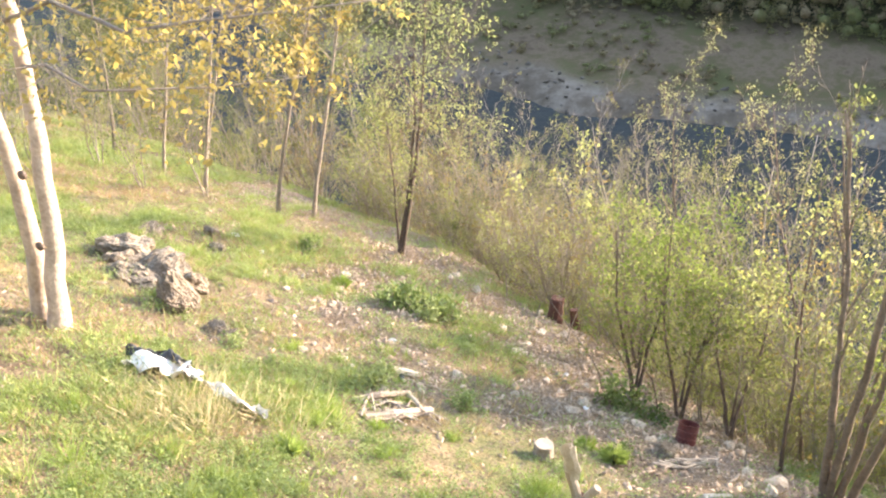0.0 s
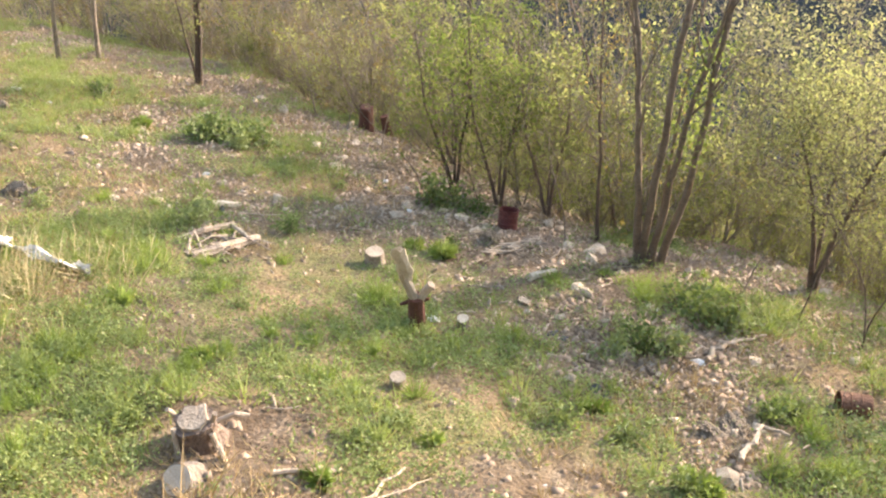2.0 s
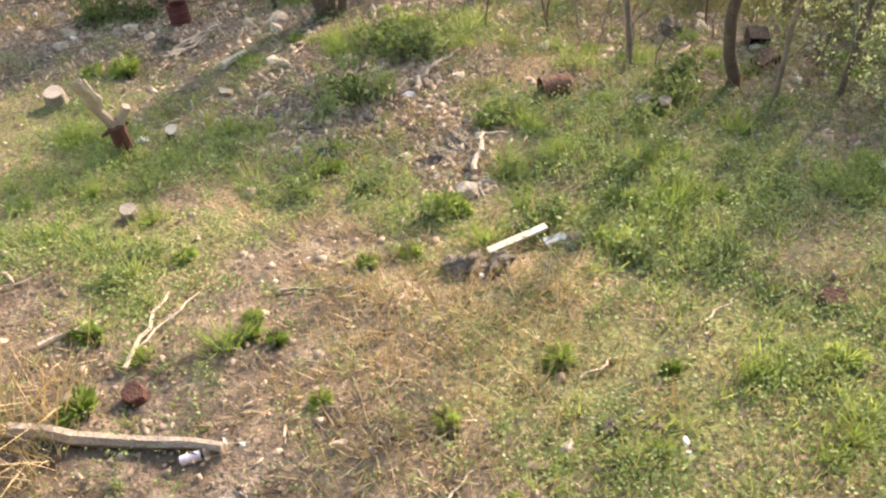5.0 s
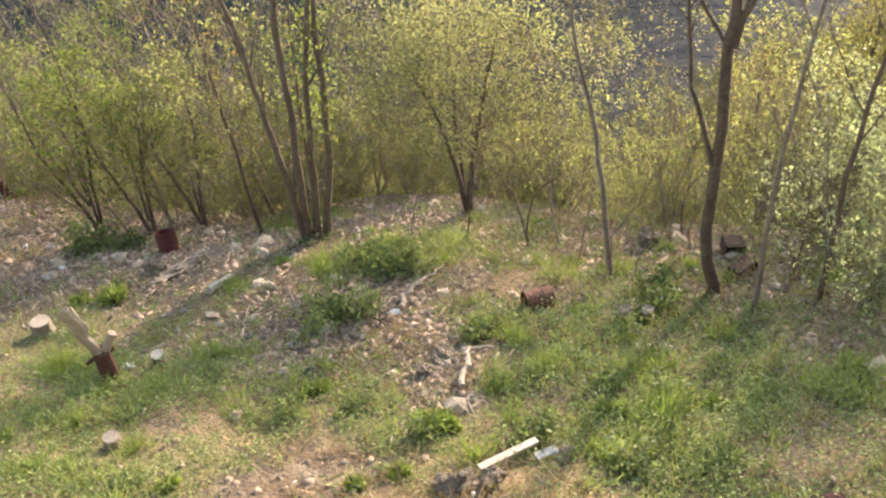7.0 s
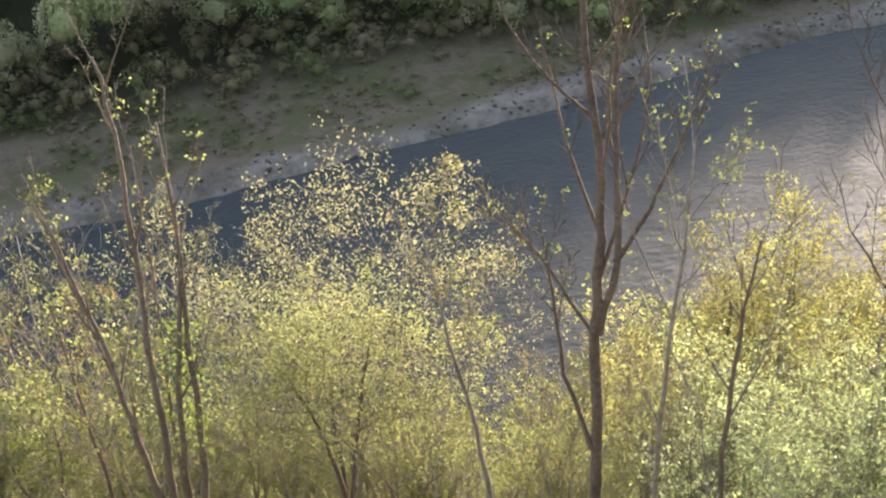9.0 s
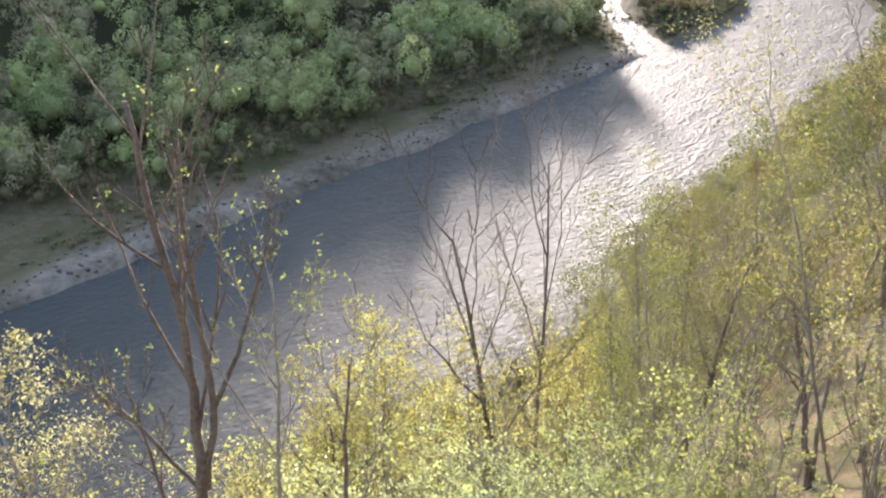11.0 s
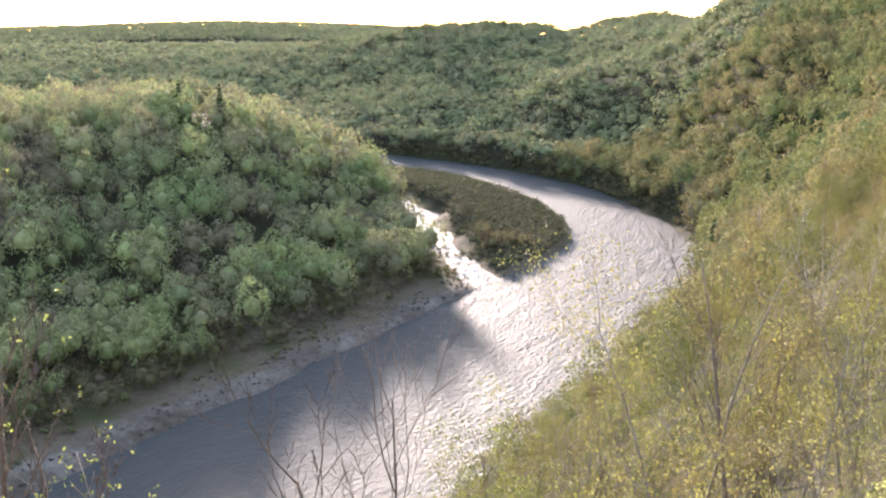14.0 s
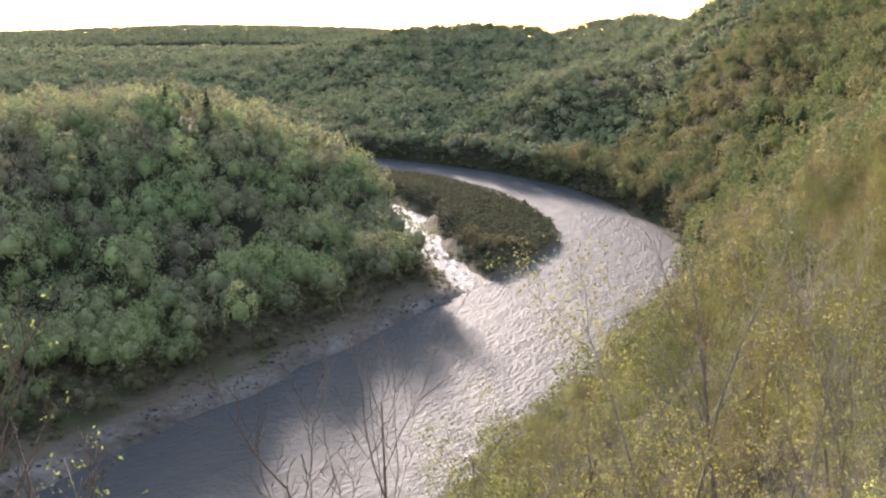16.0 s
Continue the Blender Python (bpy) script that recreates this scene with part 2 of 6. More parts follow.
def water_material():
    m, n, l, p = material("river_water")
    at = position(n)
    mp = n.new("ShaderNodeMapping")
    mp.inputs["Scale"].default_value = (0.55, 1.0, 1.0)
    l.new(at, mp.inputs[0])
    small = noise_node(n, l, 0.8, 4, mp.outputs[0], 0.65)
    mid = noise_node(n, l, 3.2, 3, mp.outputs[0])
    p.inputs["Base Color"].default_value = (0.022, 0.026, 0.025, 1)
    p.inputs["Roughness"].default_value = 0.70
    p.inputs["IOR"].default_value = 1.33
    wide = noise_node(n, l, 11.0, 3, mp.outputs[0], 0.6)
    h = mix(n, l, 0.4, mix(n, l, 0.55, small, mid), wide)
    b = n.new("ShaderNodeBump")
    b.inputs["Distance"].default_value = 2.4
    l.new(h, b.inputs["Height"])
    # a calm reach upstream, riffles round the bend
    apart = n.new("ShaderNodeSeparateXYZ")
    l.new(at, apart.inputs[0])
    riffle = n.new("ShaderNodeMapRange")
    riffle.inputs["From Min"].default_value, riffle.inputs["From Max"].default_value = 95.0, 185.0
    riffle.inputs["To Min"].default_value, riffle.inputs["To Max"].default_value = 0.28, 0.95
    l.new(apart.outputs[0], riffle.inputs["Value"])
    l.new(riffle.outputs[0], b.inputs["Strength"])
    l.new(b.outputs[0], p.inputs["Normal"])
    return m


GROUND, WATER = ground_material(), water_material()
BARK = plain("grey_brown_bark", (0.12, 0.095, 0.075), (0.30, 0.25, 0.20), 0.35, 0.9, 0, 0.6)
DARK_BARK = plain("dark_bark", (0.075, 0.053, 0.042), (0.20, 0.145, 0.11), 0.3, 0.9, 0, 0.7)
PALE_BARK = plain("pale_smooth_bark", (0.27, 0.205, 0.155), (0.56, 0.45, 0.36), 0.35, 0.75, 0, 0.3, 0.2)
GREY_TWIG = plain("grey_twig_bark", (0.13, 0.105, 0.085), (0.29, 0.25, 0.21), 0.3, 0.9, 0, 0.4)
SPRING = leaf_material("spring_leaves", [(0.106, 0.122, 0.045), (0.168, 0.186, 0.072), (0.234, 0.245, 0.112), (0.293, 0.291, 0.163)])
FRESH = leaf_material("fresh_green_leaves", [(0.094, 0.128, 0.036), (0.156, 0.2, 0.06), (0.234, 0.272, 0.096)])
DUSKY = leaf_material("dusky_budding_leaves", [(0.12, 0.107, 0.06), (0.192, 0.178, 0.103), (0.294, 0.276, 0.17)])
SILVER = leaf_material("silvery_leaves", [(0.241, 0.276, 0.142), (0.355, 0.395, 0.241), (0.469, 0.506, 0.355)], gloss=0.35)
AMBER = leaf_material("amber_young_leaves", [(0.18, 0.125, 0.045), (0.29, 0.21, 0.08), (0.40, 0.32, 0.14)])
WEED = leaf_material("weed_leaves", [(0.15, 0.20, 0.06), (0.27, 0.32, 0.12), (0.43, 0.45, 0.20)], 0.8, 0.35)
GRASS = leaf_material("grass_blades", [(0.14, 0.196, 0.049), (0.242, 0.3, 0.09), (0.351, 0.383, 0.164)], 0.7, 0.45)
STRAW = leaf_material("dry_grass", [(0.252, 0.171, 0.083), (0.414, 0.306, 0.175), (0.558, 0.459, 0.304)], 0.7, 0.25)
FAR_WOOD = forest_material("far_bank_wood", [(0.18, 0.22, 0.10), (0.26, 0.31, 0.13), (0.33, 0.285, 0.165), (0.37, 0.40, 0.165), (0.26, 0.21, 0.135), (0.22, 0.265, 0.11), (0.46, 0.425, 0.20)], 9.0)
HILL_WOOD = forest_material("hillside_wood", [(0.13, 0.155, 0.065), (0.20, 0.215, 0.08), (0.25, 0.21, 0.10), (0.15, 0.18, 0.072), (0.24, 0.19, 0.095), (0.20, 0.215, 0.08)], 8.0)
VALLEY_WOOD = forest_material("valley_wood", [(0.17, 0.195, 0.11), (0.215, 0.24, 0.125), (0.235, 0.22, 0.13), (0.185, 0.215, 0.11), (0.28, 0.285, 0.135)], 11.0)
CONIFER = forest_material("conifer_needles", [(0.06, 0.085, 0.035), (0.09, 0.12, 0.045)], 9.0, 0.25)
BROWNWOOD = forest_material("brown_bushes", [(0.15, 0.11, 0.065), (0.21, 0.16, 0.09), (0.15, 0.16, 0.065), (0.25, 0.19, 0.12), (0.12, 0.125, 0.055)], 4.0)
BANKSIDE = forest_material("bankside_bushes", [(0.11, 0.10, 0.05), (0.165, 0.135, 0.075), (0.12, 0.115, 0.05), (0.19, 0.15, 0.09)], 6.0, 0.4)
LITTER = leaf_material("dead_leaves", [(0.12, 0.085, 0.057), (0.25, 0.185, 0.125), (0.46, 0.38, 0.28)], 0.6, 0.1, 0.8)
RUBBLE = leaf_material("broken_stone", [(0.196, 0.139, 0.097), (0.437, 0.333, 0.24), (0.783, 0.66, 0.52)], 1.2, 0.0, 0.9)
RIVERSTONE = leaf_material("river_stone", [(0.06, 0.048, 0.037), (0.105, 0.086, 0.068), (0.18, 0.15, 0.122)], 1.2, 0.0, 0.9)
CANPINK = plain("pale_pink_tin", (0.55, 0.38, 0.42), (0.80, 0.74, 0.74), 0.08, 0.4, 0.3, 0.1, 0.05)
FOAM_GLINT = plain("white_water_and_glint", (0.70, 0.72, 0.74), (0.85, 0.86, 0.87), 0.6, 0.3, 0, 0.4, 0.05)
ISLAND = forest_material("island_scrub", [(0.115, 0.112, 0.06), (0.14, 0.128, 0.072), (0.12, 0.122, 0.06), (0.15, 0.135, 0.08)], 12.0, 0.25)
OUTCROP = plain("brown_outcrop_rock", (0.10, 0.077, 0.054), (0.33, 0.265, 0.195), 0.5, 0.95, 0, 0.8, 0.3)
SLOPE_GREEN = leaf_material("slope_green_leaves", [(0.06, 0.07, 0.027), (0.105, 0.115, 0.042), (0.16, 0.165, 0.066)], 2.5)
SLOPE_YELLOW = leaf_material("slope_yellow_leaves", [(0.11, 0.105, 0.038), (0.165, 0.155, 0.056), (0.23, 0.21, 0.085)], 2.5)
SLOPE_TAN = leaf_material("slope_tan_leaves", [(0.095, 0.072, 0.038), (0.145, 0.11, 0.058), (0.195, 0.155, 0.082)], 2.5)
# Paler copy of the spring leaves, lightened to lift the shaded foot of the thicket.
PALE_SPRING = leaf_material("pale_spring_leaves", [(0.198, 0.215, 0.084), (0.286, 0.303, 0.124), (0.385, 0.385, 0.189)])
BUFF = leaf_material("buff_young_leaves", [(0.144, 0.129, 0.079), (0.219, 0.2, 0.129), (0.303, 0.28, 0.189)])
OLIVE = leaf_material("olive_young_leaves", [(0.098, 0.105, 0.039), (0.156, 0.16, 0.06), (0.221, 0.218, 0.095)])
RUSSET = leaf_material("russet_budding_leaves", [(0.17, 0.10, 0.05), (0.27, 0.18, 0.09), (0.36, 0.28, 0.14)])
STONE = plain("rubble_stone", (0.30, 0.225, 0.16), (0.64, 0.53, 0.40), 0.25, 0.9, 0, 0.4, 0.5)
CUT = plain("sawn_wood", (0.36, 0.29, 0.21), (0.62, 0.54, 0.43), 0.12, 0.8, 0, 0.2, 0.2)
DRIFT = plain("bleached_wood", (0.26, 0.20, 0.145), (0.47, 0.385, 0.295), 0.2, 0.85, 0, 0.4, 0.3)
RUST = plain("rusty_sheet_metal", (0.11, 0.045, 0.025), (0.30, 0.15, 0.09), 0.2, 0.8, 0.2, 0.4, 0.2)
MAROON = plain("maroon_paint", (0.055, 0.011, 0.009), (0.13, 0.025, 0.02), 0.25, 0.6, 0, 0.3, 0.1)
BLACK = plain("black_plastic_sheet", (0.012, 0.012, 0.014), (0.045, 0.045, 0.05), 0.2, 0.45, 0, 0.3, 0.1)
WHITE = plain("white_plastic", (0.55, 0.53, 0.49), (0.80, 0.78, 0.74), 0.3, 0.55, 0, 0.2, 0.15)
LOGWOOD = plain("weathered_log", (0.20, 0.15, 0.11), (0.42, 0.34, 0.26), 0.2, 0.9, 0, 0.5, 0.2)
BLUEGREY = plain("blue_grey_board", (0.17, 0.19, 0.20), (0.29, 0.32, 0.33), 0.3, 0.7, 0, 0.2, 0.1)
# Rust taken almost to black, to stand for shade inside the open boxes.
RUST_HOLLOW = plain("rust_darkened_as_hollow", (0.022, 0.012, 0.009), (0.075, 0.038, 0.026), 0.15, 0.85, 0.1, 0.5, 0.2)
PALE_STRAW = leaf_material("bleached_straw", [(0.40, 0.33, 0.20), (0.54, 0.47, 0.31), (0.68, 0.61, 0.44)], 0.7, 0.3)
ROTTEN = plain("dark_rotten_wood", (0.055, 0.02, 0.014), (0.155, 0.062, 0.042), 0.15, 0.9, 0, 0.6, 0.2)


# ---- mesh helpers ----
def make(name, verts, faces, mat, parent=None, smooth=False, normals=None):
    me = bpy.data.meshes.new(name)
    if isinstance(verts, np.ndarray) and isinstance(faces, np.ndarray):
        me.vertices.add(len(verts))
        me.vertices.foreach_set("co", verts.astype(np.float32).ravel())
        k = faces.shape[1]
        me.loops.add(faces.size)
        me.loops.foreach_set("vertex_index", faces.astype(np.int32).ravel())
        me.polygons.add(len(faces))
        me.polygons.foreach_set("loop_start", np.arange(0, faces.size, k, dtype=np.int32))
        me.update(calc_edges=True)
    else:
        me.from_pydata([tuple(v) for v in verts], [], faces)
        me.update()
    if smooth:
        me.polygons.foreach_set("use_smooth", np.ones(len(me.polygons), dtype=bool))
    if normals is not None:
        me.normals_split_custom_set_from_vertices(normals)
    me.materials.append(mat)
    ob = new(name, me)
    ob.parent = parent
    return ob


def part(name, bm, mat, parent, label="", smooth=False):
    me = bpy.data.meshes.new(name)
    if smooth:
        for f in bm.faces:
            f.smooth = True
    bm.to_mesh(me)
    bm.free()
    me.materials.append(mat)
    ob = new(name, me)
    ob.parent = parent
    return tagged(ob, label)


def gz(x, y):
    return float(ground(x, y))


def thing(name, x, y, label, category, turn=0.0, sink=0.0, tilt=(0, 0), group="", size=1.0):
    """An Empty on the ground, which parents a thing's parts."""
    ob = new(name)
    ob.empty_display_size = 0.2
    ob.matrix_world = pose(x, y, gz(x, y) - sink, tilt[0], tilt[1], turn) @ Matrix.Scale(size, 4)
    return tagged(ob, label, category, group)


def tube(points, radii, sides, verts, faces):
    """Adds a tapered tube along points to lists."""
    points = [Vector(p) for p in points]
    first = len(verts)
    side = Vector((0.31, 0.95, 0.02))
    for k, p in enumerate(points):
        way = (points[min(k + 1, len(points) - 1)] - points[max(k - 1, 0)]).normalized()
        u = way.cross(side)
        if u.length < 0.05:
            u = way.cross(Vector((1, 0, 0)))
        u.normalize()
        v = way.cross(u)
        for s in range(sides):
            a = 2 * math.pi * s / sides
            verts.append(p + (u * math.cos(a) + v * math.sin(a)) * radii[k])
    for k in range(len(points) - 1):
        for s in range(sides):
            a, b = first + k * sides + s, first + k * sides + (s + 1) % sides
            faces.append((a, b, b + sides, a + sides))
    faces.append(tuple(first + (len(points) - 1) * sides + s for s in range(sides)))


def leaf_quads(centres, size, rng, droop=0.3, slim=0.55, flat=1.0):
    """Small pointed leaves, each a folded quad, at the centres."""
    n = len(centres)
    c = np.asarray(centres, float)
    a = rng.normal(size=(n, 3))
    a[:, 2] -= droop
    a[:, 2] *= flat
    a /= np.linalg.norm(a, axis=1, keepdims=True)
    b = np.cross(a, rng.normal(size=(n, 3)) * [flat, flat, 1.0] + [0, 0, 1.5 * (flat < 1)])
    b /= np.maximum(np.linalg.norm(b, axis=1, keepdims=True), 1e-6)
    nn = np.cross(a, b)
    s = (size * rng.uniform(0.6, 1.35, n))[:, None]
    v = np.empty((n, 4, 3))
    v[:, 0], v[:, 2] = c - a * s * 0.5, c + a * s * 0.5
    v[:, 1] = c + b * s * slim * 0.5 + nn * s * 0.12 - a * s * 0.08
    v[:, 3] = c - b * s * slim * 0.5 + nn * s * 0.12 - a * s * 0.08
    return v.reshape(-1, 3), np.arange(4 * n).reshape(-1, 4)


def grow(seed, height=5.0, radius=0.05, stems=1, fan=0.12, levels=3, kids=(7, 5, 4), leaves=2000, leaf=0.09, start=0.35, reach=0.42,
         wobble=0.10, loft=0.25, lean=(0, 0), cloud=0.16, rise=0.5, paths=(), bunch=5, spread=0.75, outer=0.15):
    """A tree: lists of verts and faces of its stems and of its branches, and arrays of leaves. paths: stems of a given course, as points and a radius."""
    rng = np.random.default_rng(seed)
    stem, twig, tips = ([], []), ([], []), []

    def spine(pts, rad, length, level):
        n = len(pts) - 1
        tube(pts, rad, (8, 4, 3, 3)[min(level, 3)], *(twig if level else stem))
        if level >= levels - 1 or level == 2:
            tips.append(pts)
        if level < levels - 1:
            low = start if level == 0 else 0.25
            count = kids[min(level, len(kids) - 1)]
            spin = rng.uniform(0, 6.28)
            for c in range(count):
                u = low + (1 - low) * (c + rng.uniform(0.1, 0.9)) / count
                k = min(n - 1, int(u * n))
                q = pts[k].lerp(pts[k + 1], u * n - k)
                axis = (pts[k + 1] - pts[k]).normalized()
                spin += 2.4 + rng.uniform(-0.5, 0.5)
                out = Vector((math.cos(spin), math.sin(spin), 0))
                out = out - axis * out.dot(axis)
                out = out.normalized() * (1 - rise * 0.5) + axis * rise + Vector((0, 0, 0.15))
                limb(q, out.normalized(), length * reach * rng.uniform(0.7, 1.25) * (1.15 - 0.55 * u), max(0.0035, rad[k] * 0.48), level + 1)

    def limb(p, way, length, r, level):
        n = (7, 4, 3, 3)[min(level, 3)]
        pts, rad = [p.copy()], [r * (1.25 if level == 0 else 1.0)]
        for k in range(n):
            way = way + Vector(rng.normal(size=3)) * wobble + Vector((0, 0, loft * (0.35 if level == 0 else 0.5)))
            way.normalize()
            p = p + way * (length / n)
            pts.append(p.copy())
            rad.append(max(0.003, r * (1 - 0.78 * (k + 1) / n)))
        spine(pts, rad, length, level)

    for course, r in paths:
        pts = [Vector(p) for p in course]
        fine = []
        for p, q in zip(pts, pts[1:]):
            for k in range(3):
                fine.append(p.lerp(q, k / 3) + Vector(rng.normal(size=3)) * r * (0.1 if r > 0.1 else 0.22))
        fine.append(pts[-1])
        n = len(fine) - 1
        spine(fine, [r * (1.2 if k == 0 else 1 - 0.72 * k / n) for k in range(n + 1)], (pts[-1] - pts[0]).length, 0)
    for s in range(0 if paths else stems):
        a = 6.283 * (s + rng.uniform(-0.2, 0.2)) / max(1, stems)
        f = fan * rng.uniform(0.6, 1.3) if stems > 1 else 0.0
        way = Vector((math.cos(a) * f + lean[0], math.sin(a) * f + lean[1], 1)).normalized()
        base = Vector((math.cos(a), math.sin(a), 0)) * (radius * 1.6 if stems > 1 else 0)
        limb(base + Vector((0, 0, -0.15)), way, height * rng.uniform(0.82, 1.0), radius * rng.uniform(0.75, 1.0), 0)
    pts = []
    if leaves:
        odds = rng.exponential(size=len(tips)) + 0.15
        groups = max(1, leaves // bunch)
        pick = rng.choice(len(tips), groups, p=odds / odds.sum())
        for i in pick:
            t = tips[i]
            u = rng.uniform(outer, 1.0) * (len(t) - 1)
            k = min(len(t) - 2, int(u))
            pts.append(t[k].lerp(t[k + 1], u - k))
        pts = np.array([tuple(p) for p in pts]) + rng.normal(size=(groups, 3)) * cloud
        pts = heart = np.repeat(pts, bunch, 0)
        pts = pts + rng.normal(size=pts.shape) * leaf * spread
    if not leaves:
        return stem, twig, None, None
    v, f = leaf_quads(pts, leaf, rng)
    if bunch < 20:
        return stem, twig, (v, f), None
    n = (pts - heart) / (leaf * spread) * 0.8 + rng.normal(size=pts.shape) * 0.35 + (pts - [0, 0, height * 0.6]) / (height * 0.3)
    q = v.reshape(-1, 4, 3)
    away = (np.cross(q[:, 1] - q[:, 0], q[:, 2] - q[:, 0]) * n).sum(1) < 0
    f[away] = f[away][:, ::-1]
    return stem, twig, (v, f), np.repeat(n / np.linalg.norm(n, axis=1, keepdims=True), 4, 0)


class Plant:
    """Meshes of one plant, to be set out many times."""

    def __init__(self, name, seed, wood, foliage, **how):
        self.name, self.wood, self.twig, self.leaf = name, None, None, None
        stem, twig, leaves, normals = grow(seed, **how)
        ob = make("trunk", *stem, wood, smooth=True)
        self.tall = max(v[2] for v in stem[0])
        self.wood = ob.data
        bpy.data.objects.remove(ob)
        if twig[0]:
            ob = make("branchwork", *twig, wood, smooth=True)
            self.twig = ob.data
            bpy.data.objects.remove(ob)
        if leaves:
            ob = make("crown", leaves[0], leaves[1], foliage, normals=normals)
            self.leaf = ob.data
            bpy.data.objects.remove(ob)

    def put(self, x, y, label, category="tree", turn=0.0, size=1.0, tilt=(0, 0), group="", sink=0.05, name=""):
        root = thing(name or self.name, x, y, label, category, turn, sink, tilt, group, size)
        w = new("trunk", self.wood)
        w.parent = root
        if self.twig:
            b = new("branchwork", self.twig)
            b.parent = root
        if self.leaf:
            c = new("crown", self.leaf)
            c.parent = root
        return root


# ---- ground ----
def steps(*runs):
    out = []
    for a, b, d in runs:
        out += list(np.arange(a, b, d))
    return np.array(sorted(out + [runs[-1][1]]))


gx = steps((-3200, -1200, 200), (-1200, -400, 50), (-400, -130, 12), (-130, -40, 3), (-40, -17, 0.7), (-17, 6, 0.15), (6, 40, 0.8),
           (40, 130, 2.5), (130, 420, 3.0), (420, 700, 12), (700, 1400, 35), (1400, 3400, 150))
gy = steps((-1400, -400, 100), (-400, -60, 20), (-60, -4, 3), (-4, -0.6, 0.4), (-0.6, 13, 0.15), (13, 22, 0.4), (22, 60, 1.2), (60, 150, 1.6), (150, 330, 3.5),
           (330, 800, 14), (800, 1600, 50), (1600, 4200, 200))
X, Y = np.meshgrid(gx, gy)
Z = ground(X, Y)
nx, ny = len(gx), len(gy)
idx = np.arange(nx * ny).reshape(ny, nx)
quads = np.stack([idx[:-1, :-1], idx[:-1, 1:], idx[1:, 1:], idx[1:, :-1]], -1).reshape(-1, 4)
land = make("ground", np.stack([X, Y, Z], -1).reshape(-1, 3), quads, GROUND, smooth=True)
tagged(land, "steep grassy hillside with rubble running down to a shingle river bank", "ground", kind="structure")


def band_at(x, y):
    """The strip of broken stone along the foot of the clearing."""
    gap = clearing_edge(x) - y
    wide = ss(-2.5, -4.5, x)
    band = ss(-4, 0.3, gap) * ss(5.6 + 2.2 * wide, 3.0 + 1.5 * wide, gap) * ss(-15, -10, x) * (1 - 0.55 * ss(1.5, 3.5, x)) * (1 - 0.4 * ss(-4, -7, x))
    streak = 0.85 * ss(0.6, 0.2, np.abs(x - 1.15 - 0.12 * (y - 5.5))) * ss(4.2, 4.8, y) * ss(7.8, 6.8, y)
    return np.clip(np.maximum(band, streak) * (0.95 - 0.15 * wide + (0.7 + 0.7 * wide) * fbm(x + 9, y, 1.6, 3)), 0, 1)


def rubble_at(x, y):
    return np.clip(ss(1.15, 0.5, np.hypot((x + 1.5) / 1.3, y - 2.8)) * 0.85 + ss(0.8, 0.3, np.hypot(x + 2.4, y - 4.2)) * 0.8 + band_at(x, y) + (0.9 - 0.6 * ss(0.6, 2.0, x) - 0.3 * ss(-2.5, -4.5, x)) * ss(0.1, 0.45, fbm(x, y + 31, 2.2, 3)), 0, 1)


dist, bank = from_line(RIVER, X, Y)
chan, _ = from_line(CHANNEL, X, Y)
inner = (bank > 0) & (dist > -5)
shore = np.where(inner, np.maximum(ss(7, 2.5, dist + 2.5 * fbm(X, Y, 12.0, 3)), 0.5 * ss(2.0, 0.0, chan)) * np.where(X - Y > 98, ss(262, 205, X) * 0.4, 1.0), 0.0)
meadow = np.where(inner, 1.0 - shore, 0.0)
# Mask of the darkened litter: under the woods and on the island.
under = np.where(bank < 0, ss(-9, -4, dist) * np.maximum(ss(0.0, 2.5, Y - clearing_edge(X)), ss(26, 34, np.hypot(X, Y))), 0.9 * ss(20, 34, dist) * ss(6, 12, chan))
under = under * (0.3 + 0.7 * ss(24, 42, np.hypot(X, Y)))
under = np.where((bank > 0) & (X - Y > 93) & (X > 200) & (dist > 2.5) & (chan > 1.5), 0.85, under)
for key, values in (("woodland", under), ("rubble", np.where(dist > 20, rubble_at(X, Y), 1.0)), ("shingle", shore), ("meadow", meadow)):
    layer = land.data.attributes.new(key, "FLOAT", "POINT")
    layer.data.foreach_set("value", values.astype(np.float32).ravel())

wx, wy = steps((-800, 520, 20)), steps((40, 740, 20))
WX, WY = np.meshgrid(wx, wy)
wid = np.arange(WX.size).reshape(WX.shape)
wq = np.stack([wid[:-1, :-1], wid[:-1, 1:], wid[1:, 1:], wid[1:, :-1]], -1).reshape(-1, 4)
river = make("water", np.stack([WX, WY, WX * 0], -1).reshape(-1, 3), wq, WATER)
tagged(river, "rippled grey river reflecting a bright evening sky", "river", kind="structure")


